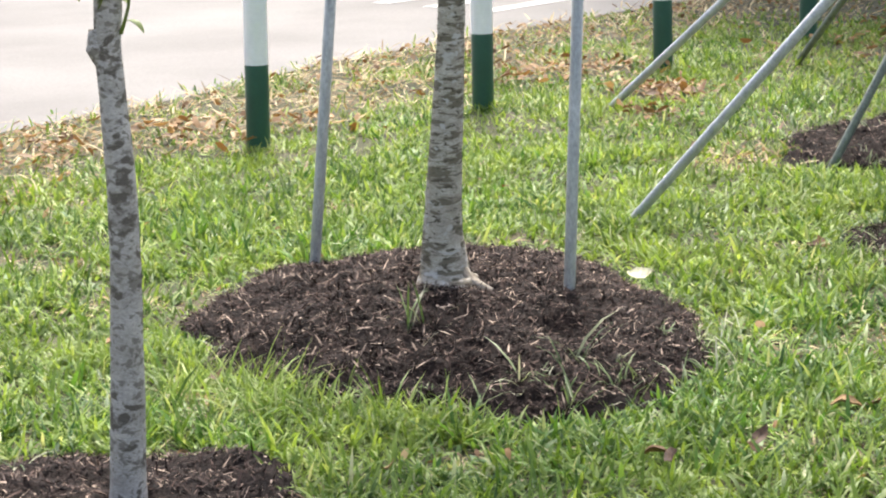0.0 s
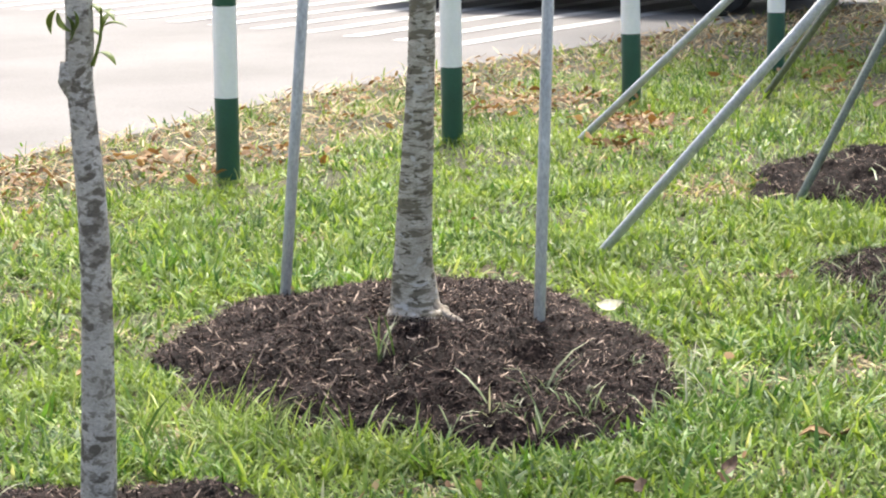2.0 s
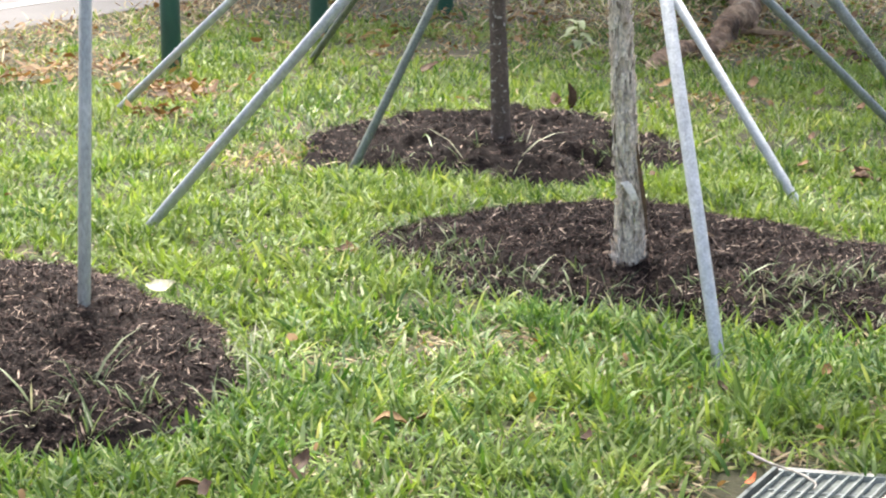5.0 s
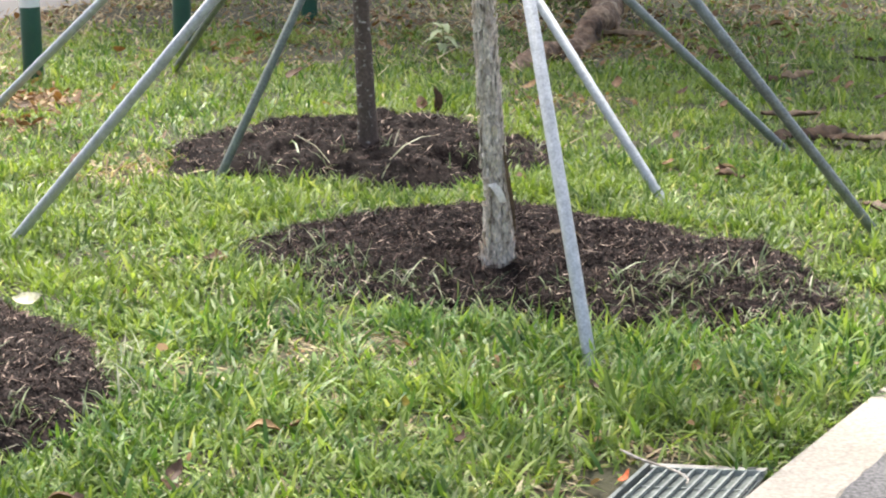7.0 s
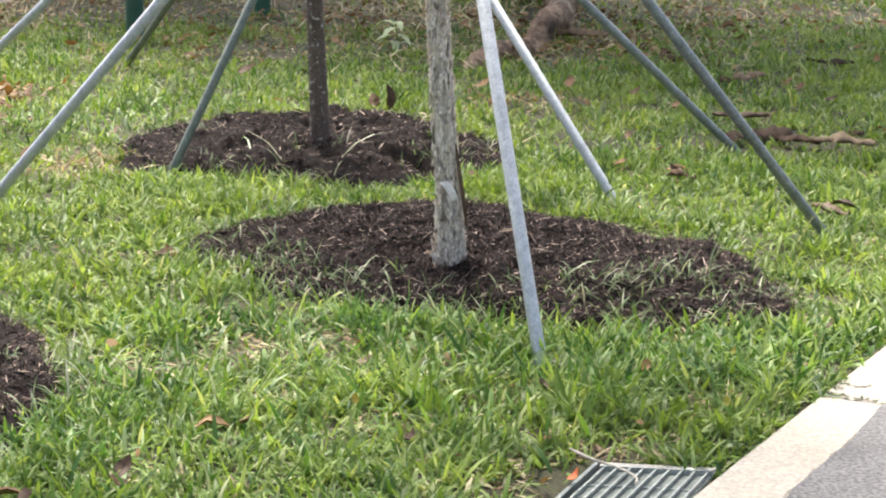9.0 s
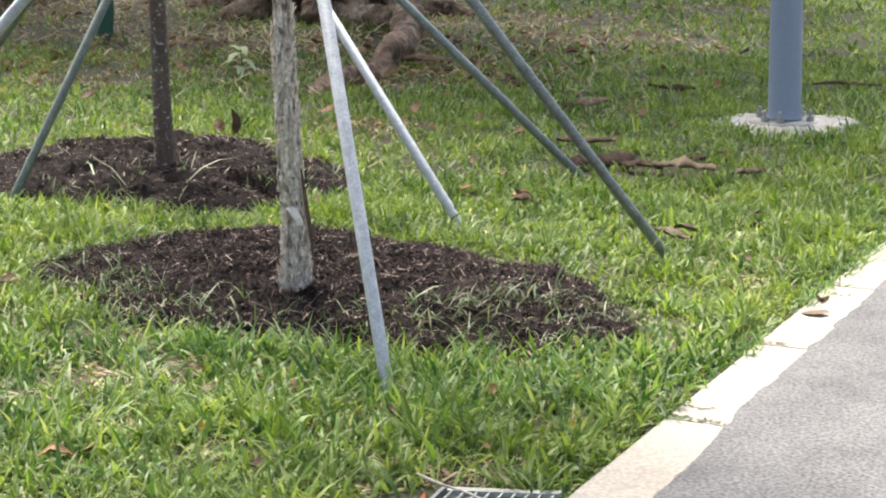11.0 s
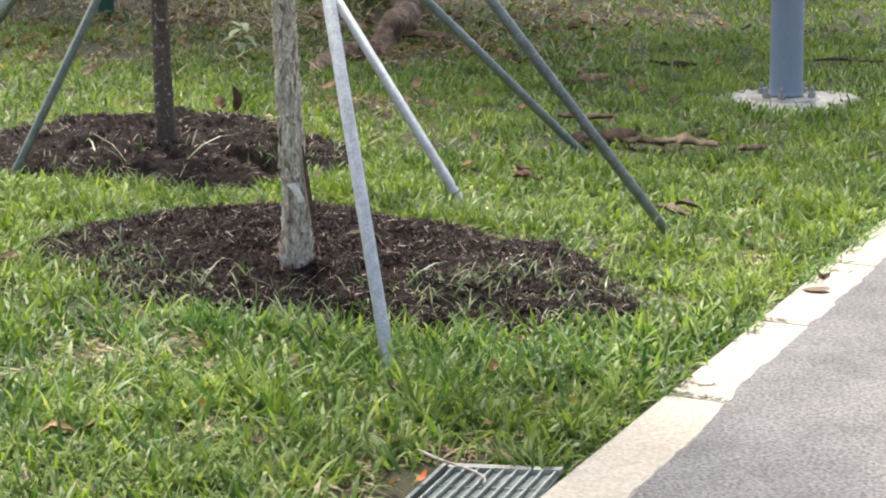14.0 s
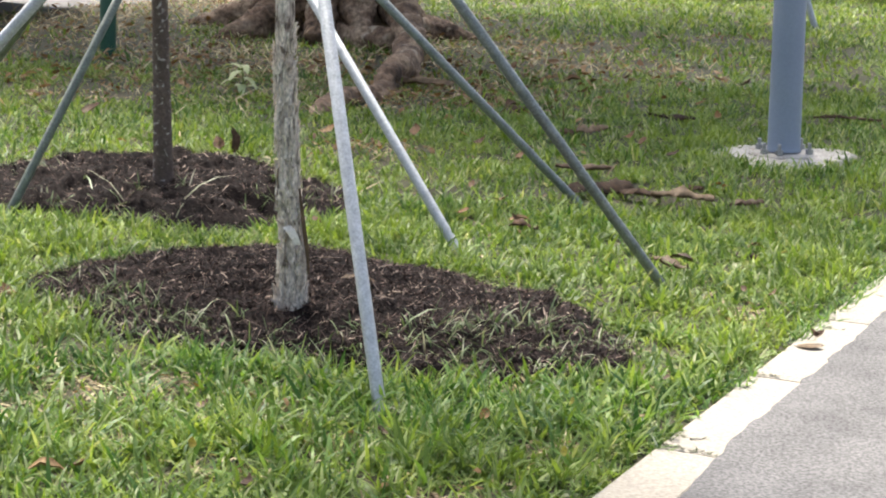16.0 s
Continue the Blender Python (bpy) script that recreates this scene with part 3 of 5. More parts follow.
t0 = young_tree((-2.222, 3.72, 0.05), [(-2.222, 3.72, 0.0), (-2.219, 3.72, 0.10), (-2.205, 3.72, 0.318), (-2.196, 3.72, 0.47), (-2.187, 3.72, 0.659), (-2.186, 3.72, 0.858),
                (-2.193, 3.72, 1.027), (-2.197, 3.72, 1.143), (-2.191, 3.72, 1.245), (-2.18, 3.72, 1.5), (-2.16, 3.74, 2.2)],
                [0.052, 0.044, 0.0405, 0.038, 0.0360, 0.0340, 0.031, 0.0305, 0.032, 0.029, 0.024], M_BARK_GREY,
                "young tree with smooth pale grey bark and dark scars", 0.05, 2, 0.7, 0.7, 700)
part("branch_scar", tube("branch_scar", [(0.012, -0.01, 1.05), (0.004, -0.012, 1.085), (0.004, -0.013, 1.13)], [0.016, 0.025, 0.016], 12, 0.12, 30, 7), M_BARK_GREY, t0, "stub of a cut branch")


def leaf_mesh(name, length, width, curl=0.3, fold=0.25, seg=6):
    """A pointed, folded, curling leaf with a stalk, along +x."""
    verts, faces = [], []
    for i in range(seg + 1):
        t = i / seg
        w = width * math.sin(math.pi * min(1, t * 0.93 + 0.05)) ** 0.8 * 0.5
        x, z = length * t, curl * length * (t - 0.35) ** 2 * 1.4
        for s in (-1, 0, 1):
            verts.append((x, s * w, z + abs(s) * fold * w + 0.0015))
    for i in range(seg):
        for j in range(2):
            a = i * 3 + j
            faces.append((a, a + 3, a + 4, a + 1))
    n = len(verts)
    verts += [(x, y, z - 0.0018) for x, y, z in verts]
    faces += [tuple(n + v for v in reversed(f)) for f in list(faces)]
    return mesh_from(name, verts, faces, True)


shoot = part("leafy_shoot", tube("leafy_shoot", [(0.06, 0, 1.12), (0.075, -0.005, 1.15), (0.085, 0, 1.19), (0.09, 0, 1.25)], [0.005, 0.004, 0.0035, 0.003], 8, 0, 9, 1), M_YOUNG, t0, "thin green side shoot with small leaves")
young_leaf = leaf_mesh("leaf", 0.055, 0.022, -0.5)
for x, z, ry, rz in ((0.075, 1.152, 15, -10), (0.085, 1.19, -20, 170), (0.088, 1.21, -12, 15), (0.09, 1.24, -30, 160), (0.09, 1.245, 5, -30), (0.086, 1.2, -60, 60)):
    lf = part("leaf", young_leaf, M_YOUNG, shoot)
    lf.matrix_basis = pose(x, 0, z, 0, ry, rz)
for x, z, ry in ((-0.035, 1.25, 60), (-0.03, 1.24, 120), (0.0, 1.235, 75), (0.02, 1.245, 95)):
    lf = part("leaf", young_leaf, M_YOUNG, t0, "small green leaf sprouting from the bark")
    lf.matrix_basis = pose(x + 0.03, -0.042, z, 0, ry, 170 if x < 0 else 10)

t2 = young_tree((-0.199, 6.5, 0.08), [(-0.199, 6.5, 0.02), (-0.197, 6.5, 0.12), (-0.191, 6.5, 0.19), (-0.197, 6.5, 0.322), (-0.209, 6.5, 0.502), (-0.222, 6.5, 0.734),
                (-0.230, 6.5, 0.944), (-0.235, 6.5, 1.3), (-0.24, 6.52, 1.85), (-0.25, 6.55, 2.6)],
                [0.082, 0.051, 0.040, 0.034, 0.0315, 0.030, 0.0295, 0.0285, 0.027, 0.022], M_BARK_UNDER,
                "young tree with pale flaking papery bark on a mulch mound", 0.11, 3, 0.9, 0.85, 900, 13.0)
rng = random.Random(5)
for k in range(270):     # loose ragged flakes of bark
    z = rng.uniform(0.12, 0.98) if k % 4 else rng.uniform(0.10, 0.30)
    a = rng.uniform(math.pi * 0.85, math.pi * 2.15)
    r = float(np.interp(z, (0.05, 0.12, 0.19, 0.322, 0.502, 0.734, 0.944), (0.060, 0.048, 0.040, 0.034, 0.0315, 0.030, 0.0295))) * 1.04 + 0.0015
    L, w = rng.uniform(0.02, 0.085) * (1.8 if k % 9 == 0 else 1), rng.uniform(0.005, 0.017)
    cx = float(np.interp(z, (0.12, 0.19, 0.322, 0.502, 0.734, 0.944), (-0.197, -0.191, -0.197, -0.209, -0.222, -0.230)))
    verts, faces = [], []
    for i in range(5):
        t = i / 4
        out = r * 1.02 + 0.020 * (t - 0.45) ** 2 * rng.uniform(0.2, 1.6)
        aa = a + 0.08 * math.sin(3 * t + k)
        for s in (-0.5, 0.5):
            b = aa + s * w * (0.35 + 1.1 * math.sin(math.pi * (0.12 + 0.76 * t)) * rng.uniform(0.6, 1.1)) / r
            for o in (0.0, 0.0025):
                verts.append((cx + 0.199 + rng.uniform(-0.002, 0.002) + (out + o) * math.cos(b), (out + o) * math.sin(b), z - 0.08 - L / 2 + L * t))
    for i in range(4):
        q = i * 4
        faces += [(q, q + 2, q + 6, q + 4), (q + 1, q + 5, q + 7, q + 3), (q, q + 4, q + 5, q + 1), (q + 2, q + 3, q + 7, q + 6)]
    part("bark_strip", mesh_from("bark_strip", verts, faces, True), M_BARK_PAPER, t2)


def torn_flap(pts, width, mat, label):
    verts, faces = [], []
    for x, y, z, w in pts:
        for s in (-0.5, 0.5):
            for o in (0, 0.003):
                verts.append((x + s * width * w, y - o, z + s * width * w * 0.25))
    for i in range(len(pts) - 1):
        q = i * 4
        faces += [(q, q + 2, q + 6, q + 4), (q + 1, q + 5, q + 7, q + 3), (q, q + 4, q + 5, q + 1), (q + 2, q + 3, q + 7, q + 6)]
    part("bark_flap", mesh_from("bark_flap", verts, faces), mat, t2, label)


# the whole tree is set a little up the mound
t2.matrix_basis = Matrix.Translation((-0.203, 6.63, 0.05)) @ Matrix.Scale(1.02, 4)
torn_flap([(-0.012, -0.041, 0.300, 0.9), (0.002, -0.052, 0.290, 1.0), (0.016, -0.060, 0.268, 0.9), (0.026, -0.060, 0.246, 0.75)], 0.026, M_BARK_INNER, "pale torn flap of papery bark")
torn_flap([(0.026, -0.03, 0.42, 0.5), (0.038, -0.036, 0.33, 1.0), (0.052, -0.040, 0.24, 1.1), (0.062, -0.044, 0.15, 0.4)], 0.012, M_BARKSTRIP, "long brown strip of bark hanging loose")

young_tree((-0.815, 8.84, 0.09), [(-0.815, 8.84, 0.05), (-0.815, 8.84, 0.12), (-0.817, 8.84, 0.226), (-0.823, 8.84, 0.42), (-0.831, 8.84, 0.707), (-0.84, 8.84, 1.1), (-0.80, 8.86, 1.6), (-0.78, 8.9, 2.4)],
           [0.046, 0.043, 0.041, 0.038, 0.035, 0.032, 0.030, 0.022], M_BARK_DARK, "thin young tree with dark brown speckled bark", 0.04, 4, 0.9, 0.85, 900)


def pipe(base, top, radius, mat, label):
    """A straight hollow steel tube from the ground upwards, with a cut end."""
    b, t = Vector(base), Vector(top)
    d = (t - b).normalized()
    b = b - d * 0.06
    ob = tagged(new("support_pipe"), label, "support pipe", group="tree support pipes")
    ob.location = base
    segs, L = 18, (t - b).length
    verts, faces = [], []
    q = d.to_track_quat("Z", "Y")
    for r, z in ((radius, 0), (radius, L), (radius * 0.86, L), (radius * 0.86, L - 0.12)):
        for j in range(segs):
            a = 2 * math.pi * j / segs
            verts.append(q @ Vector((r * math.cos(a), r * math.sin(a), z)) + b - Vector(base))
    for i in range(3):
        for j in range(segs):
            a, c = i * segs + j, i * segs + (j + 1) % segs
            faces.append((a, c, c + segs, a + segs))
    faces.append(tuple(range(3 * segs, 4 * segs)))
    part("tube", mesh_from("tube", verts, faces, True), mat, ob)
    verts, faces = [], []     # clamp band near the top
    for r, z in ((radius * 1.0, L - 0.26), (radius * 1.16, L - 0.258), (radius * 1.16, L - 0.222), (radius * 1.0, L - 0.22)):
        for j in range(segs):
            a = 2 * math.pi * j / segs
            verts.append(q @ Vector((r * math.cos(a), r * math.sin(a), z)) + b - Vector(base))
    for i in range(3):
        for j in range(segs):
            a, c = i * segs + j, i * segs + (j + 1) % segs
            faces.append((a, c, c + segs, a + segs))
    part("clamp_band", mesh_from("clamp_band", verts, faces, True), M_STEEL, ob)
    return ob


UPRIGHT = "upright galvanised steel support pipe standing in bark mulch"
BRIGHT = "bright galvanised steel brace pipe leaning to a young tree"
DULL = "dull grey steel brace pipe leaning to a young tree"
pipe((-2.755, 6.04, 0.08), (-2.50, 5.96, 2.08), 0.0195, M_GALV_MID, UPRIGHT)
pipe((-1.709, 5.634, 0.13), (-1.62, 5.63, 2.015), 0.0185, M_GALV_MID, UPRIGHT)
stamped = pipe((0.088, 5.743, 0), (-0.229, 6.5, 1.791), 0.0195, M_GALV, "bright galvanised brace pipe with a stamped line of print")
axis = (Vector((-0.229, 6.5, 1.791)) - Vector((0.088, 5.743, 0))).normalized()
side = axis.cross(Vector((0, -1, 0))).normalized()
face = side.cross(axis).normalized()
if face.y > 0:
    face = -face
rng = random.Random(12)
M_INK = surface("faded_ink", ((0.3, (0.40, 0.42, 0.45)), (0.7, (0.48, 0.50, 0.53))), 60, 200, rough=0.6, relief=0.0002)
d = 0.62
for k in range(16):      # a faded line of print along the pipe
    L = rng.uniform(0.004, 0.009)
    o = [axis * (d + u) + side * w + face * z for z in (0.0188, 0.0199) for u, w in ((0, -0.0024), (L, -0.0024), (L, 0.0024), (0, 0.0024))]
    part("print_mark", mesh_from("print_mark", o, [(0, 1, 2, 3), (7, 6, 5, 4), (0, 4, 5, 1), (1, 5, 6, 2), (2, 6, 7, 3), (3, 7, 4, 0)]), M_INK, stamped)
    d += L + rng.choice((0.006, 0.007, 0.02))
pipe((1.142, 7.367, 0), (-0.248, 6.55, 1.793), 0.0185, M_GALV_DIM, DULL)
pipe((-1.977, 7.294, 0), (-0.331, 6.5, 1.799), 0.0195, M_GALV, BRIGHT)
pipe((0.412, 8.023, 0), (-0.649, 8.84, 1.621), 0.0195, M_GALV, BRIGHT)
pipe((0.997, 9.291, 0), (-0.65, 8.85, 1.621), 0.0195, M_GALV_DIM, DULL)
pipe((-1.426, 8.641, 0), (-0.641, 8.80, 1.621), 0.0185, M_GALV_DARK, "dark green-grey steel brace pipe leaning to a young tree")
pipe((-2.859, 10.113, 0), (-0.993, 9.0, 1.622), 0.0205, M_GALV, BRIGHT)
pipe((-2.228, 11.996, 0), (-0.791, 9.0, 1.622), 0.0195, M_GALV_DARK, "dark green-grey steel brace pipe leaning to a young tree")
pipe((4.101, 18.832, 0), (3.75, 18.9, 1.0), 0.03, M_GALV, "distant galvanised pipe behind the lamp post")


# ---------------------------------------------------------------- bollards
def lathe(name, profile, segs=28):
    verts, faces = [], []
    for r, z in profile:
        for j in range(segs):
            a = 2 * math.pi * j / segs
            verts.append((r * math.cos(a), r * math.sin(a), z))
    for i in range(len(profile) - 1):
        for j in range(segs):
            a, c = i * segs + j, i * segs + (j + 1) % segs
            faces.append((a, c, c + segs, a + segs))
    faces += [tuple(range(segs - 1, -1, -1)), tuple(range((len(profile) - 1) * segs, len(profile) * segs))]
    me = mesh_from(name, verts, faces, True)
    me.set_sharp_from_angle(angle=radians(35))
    return me


def bollard():
    b = tagged(new("bollard"), "round steel bollard painted dark green with a white band", "bollard", group="bollards along the road")
    part("lower_sleeve", lathe("lower_sleeve", [(0.058, -0.1), (0.058, 0.400), (0.0565, 0.408)]), M_GREEN, b, "dark green painted base")
    part("upper_sleeve", lathe("upper_sleeve", [(0.0575, 0.408), (0.0575, 0.85)]), M_WHITE, b, "white painted band")
    part("cap", lathe("cap", [(0.058, 0.85), (0.058, 1.10), (0.054, 1.14), (0.040, 1.165), (0.015, 1.18)]), M_GREEN, b, "dark green painted top")
    return b


first = bollard()
first.matrix_basis = pose(-4.215, 8.68, 0, 0, 1.5, 0)
for x, y, lean in ((-3.52, 10.01, 0.5), (-2.984, 11.753, -0.3), (-2.372, 13.137, 0.4), (-1.757, 14.77, 0)):
    copy_thing(first, pose(x, y, 0, 0, lean, 37 * lean))


# ---------------------------------------------------------------- parked car beyond the crossing
M_CARPAINT = surface("dark_car_paint", ((0.3, (0.012, 0.013, 0.016)), (0.7, (0.018, 0.019, 0.023))), 4, 90, rough=0.25, relief=0.0002, grainy=0.06)
M_TYRE = surface("tyre_rubber", ((0.3, (0.012, 0.012, 0.012)), (0.7, (0.022, 0.022, 0.022))), 12, 120, rough=0.9, relief=0.002)
M_TRIM = surface("black_plastic_trim", ((0.3, (0.014, 0.014, 0.015)), (0.7, (0.02, 0.02, 0.021))), 12, 120, rough=0.7, relief=0.001)
M_CARGLASS = surface("dark_tinted_glass", ((0.3, (0.01, 0.012, 0.012)), (0.7, (0.014, 0.016, 0.016))), 2, 30, rough=0.05, relief=0.0001, grainy=0.02)
M_REDLENS = surface("red_lamp_lens", ((0.3, (0.30, 0.01, 0.01)), (0.7, (0.38, 0.015, 0.015))), 20, 90, rough=0.2, relief=0.0002)
M_CLEARLENS = surface("clear_lamp_lens", ((0.3, (0.55, 0.56, 0.58)), (0.7, (0.65, 0.66, 0.68))), 20, 90, rough=0.15, relief=0.0002)


def hull(name, sections):
    """Closed skin through cross-sections of equal point counts."""
    n, verts, faces = len(sections[0]), [p for sec in sections for p in sec], []
    for i in range(len(sections) - 1):
        for j in range(n):
            a, c = i * n + j, i * n + (j + 1) % n
            faces.append((a, c, c + n, a + n))
    faces += [tuple(range(n - 1, -1, -1)), tuple(range((len(sections) - 1) * n, len(sections) * n))]
    return mesh_from(name, verts, faces, True)


def box_section(x, half, z0, z1, r):
    return [(x, half - r, z0), (x, half, z0 + r), (x, half, z1 - r * 1.6), (x, half - r * 0.5, z1 - r * 0.5), (x, half - r * 2, z1),
            (x, -half + r * 2, z1), (x, -half + r * 0.5, z1 - r * 0.5), (x, -half, z1 - r * 1.6), (x, -half, z0 + r), (x, -half + r, z0)]


def parked_car():
    """Nose towards +x; the origin lies midway between the axles, on the road."""
    car = tagged(new("car"), "dark parked car standing on the road past the zebra crossing", "car")
    part("body", hull("body", [box_section(x, h, z0, z1, r) for x, h, z0, z1, r in (
        (-2.22, 0.72, 0.42, 0.80, 0.06), (-2.14, 0.84, 0.30, 0.93, 0.07), (-1.6, 0.90, 0.24, 0.98, 0.07), (-0.6, 0.91, 0.21, 0.96, 0.07), (0.7, 0.91, 0.21, 0.94, 0.07),
        (1.5, 0.90, 0.22, 0.88, 0.08), (2.05, 0.84, 0.26, 0.76, 0.08), (2.24, 0.66, 0.36, 0.64, 0.06))]), M_CARPAINT, car)
    part("cabin", hull("cabin", [box_section(x, h, 0.90, z1, 0.05) for x, h, z1 in ((-1.95, 0.74, 0.98), (-1.35, 0.70, 1.40), (-0.6, 0.68, 1.47), (0.2, 0.68, 1.44), (1.0, 0.76, 1.02))]), M_CARPAINT, car)
    for sy in (-1, 1):
        for x0, x1, t0, t1 in ((-1.25, -0.35, 0.36, 0.42), (-0.27, 0.62, 0.42, 0.26)):
            ps = [(x0, 0.765, 0.99), (x1, 0.765, 0.99), (x1 - 0.12, 0.705, 0.97 + t1), (x0 + 0.04, 0.695, 0.97 + t0)]
            verts = [(x, sy * (y + o), z) for o in (0.0, 0.012) for x, y, z in ps]
            part("side_window", mesh_from("side_window", verts, [(3, 2, 1, 0), (4, 5, 6, 7), (0, 1, 5, 4), (1, 2, 6, 5), (2, 3, 7, 6), (3, 0, 4, 7)]), M_CARGLASS, car, "dark tinted side window")
        sill = part("sill", hull("sill", [box_section(x, 0.03, 0.17, 0.25, 0.012) for x in (-1.0, 1.0)]), M_TRIM, car, "black plastic sill")
        sill.location = (0, sy * 0.89, 0)
        tail = part("tail_lamp", hull("tail_lamp", [box_section(x, 0.10, 0.72, 0.86, 0.02) for x in (-2.2, -2.06)]), M_REDLENS, car, "red tail lamp")
        tail.location = (0, sy * 0.70, 0)
        head = part("headlight", hull("headlight", [box_section(x, 0.12, 0.56, 0.68, 0.02) for x in (2.05, 2.2)]), M_CLEARLENS, car, "clear headlight")
        head.location = (0, sy * 0.62, 0)
    tyre = lathe("tyre", [(0.19, -0.10), (0.27, -0.107), (0.312, -0.095), (0.322, -0.06), (0.322, 0.06), (0.312, 0.095), (0.27, 0.107), (0.19, 0.10)], 40)
    rim = lathe("rim", [(0.205, 0.02), (0.205, 0.095), (0.18, 0.088), (0.06, 0.07), (0.05, 0.085), (0.0, 0.086)], 24)
    for x in (-1.39, 1.39):
        for sy in (-1, 1):
            wheel = part("wheel", tyre, M_TYRE, car, "black rubber tyre")
            wheel.matrix_basis = pose(x, sy * 0.80, 0.322, -90 * sy, 0, 0)
            part("rim", rim, M_STEEL, wheel, "grey alloy rim")
    near = Vector((-3.58, 17.10))                     # where the near rear tyre stands
    u, n = Vector((-0.977, 0.212)), Vector((0.212, 0.977))
    mid = near + u * 1.39 + n * 0.80
    car.matrix_basis = pose(mid.x, mid.y, 0.006, 0, 0, math.degrees(math.atan2(u.y, u.x)))


parked_car()


# ---------------------------------------------------------------- lamp post
def lamp_post():
    p = tagged(new("lamp_post"), "blue-grey painted steel lamp post bolted to concrete", "lamp post")
    p.matrix_basis = pose(2.238, 10.83, 0, 0, -1.4, 0)
    verts, faces, rnd, n = [(0, 0, 0.018)], [], random.Random(3), 30
    for ring, (k, z) in enumerate(((0.55, 0.022), (0.93, 0.016), (1.0, 0.0), (1.02, -0.06))):
        for j in range(n):
            a = 2 * math.pi * j / n
            w = 1 + 0.14 * math.sin(3 * a + 1) + 0.10 * math.sin(5 * a) + 0.08 * math.sin(11 * a + 2) + 0.05 * math.sin(17 * a)
            verts.append((0.345 * k * w * math.cos(a), 0.40 * k * w * math.sin(a), z + rnd.uniform(-0.006, 0.006)))
    for j in range(n):
        faces.append((0, 1 + j, 1 + (j + 1) % n))
        for ring in range(3):
            a, c = 1 + ring * n + j, 1 + ring * n + (j + 1) % n
            faces.append((a, a + n, c + n, c))
    part("footing", mesh_from("footing", verts, faces), M_CONCRETE, p, "rough pale concrete footing")
    part("base_plate", lathe("base_plate", [(0.19, 0.0), (0.182, 0.026), (0.172, 0.032), (0.0, 0.0325)], 40), M_CONCRETE, p, "round base plate splashed with mortar")
    part("shaft", lathe("shaft", [(0.093, 0.04), (0.087, 0.055), (0.086, 0.08), (0.080, 2.0), (0.070, 5.0), (0.0, 5.02)], 40), M_LAMP, p)
    hatch = mesh_from("hatch_cover", *hatch_parts())
    part("hatch_cover", hatch, M_LAMP, p, "oval hatch cover")
    for a in (40, 140, 215, 325, 250):
        x, y = 0.145 * math.cos(radians(a)), 0.145 * math.sin(radians(a))
        bolt = part("bolt", lathe("bolt", [(0.010, 0.025), (0.010, 0.088), (0.007, 0.092)], 10), M_STEEL, p)
        bolt.location = (x, y, 0)
        nut = part("nut", lathe("nut", [(0.021, 0.034), (0.021, 0.060)], 6), M_STEEL, bolt)
        nut.location = (0, 0, 0)


def hatch_parts():
    """An oval plate bowed round the shaft, a little proud of it."""
    verts, faces, n = [], [], 20
    mid, r = -0.72, 0.085
    for k, o in ((1.0, 0.0), (1.0, 0.006), (0.9, 0.008)):
        for j in range(n):
            a = 2 * math.pi * j / n
            b = mid + 0.55 * k * math.cos(a)
            z = 1.13 + 0.17 * k * math.sin(a)
            verts.append(((r + o) * math.cos(b), (r + o) * math.sin(b), z))
    for i in range(2):
        for j in range(n):
            a, c = i * n + j, i * n + (j + 1) % n
            faces.append((a, c, c + n, a + n))
    faces.append(tuple(range(2 * n, 3 * n)))
    return verts, faces


lamp_post()


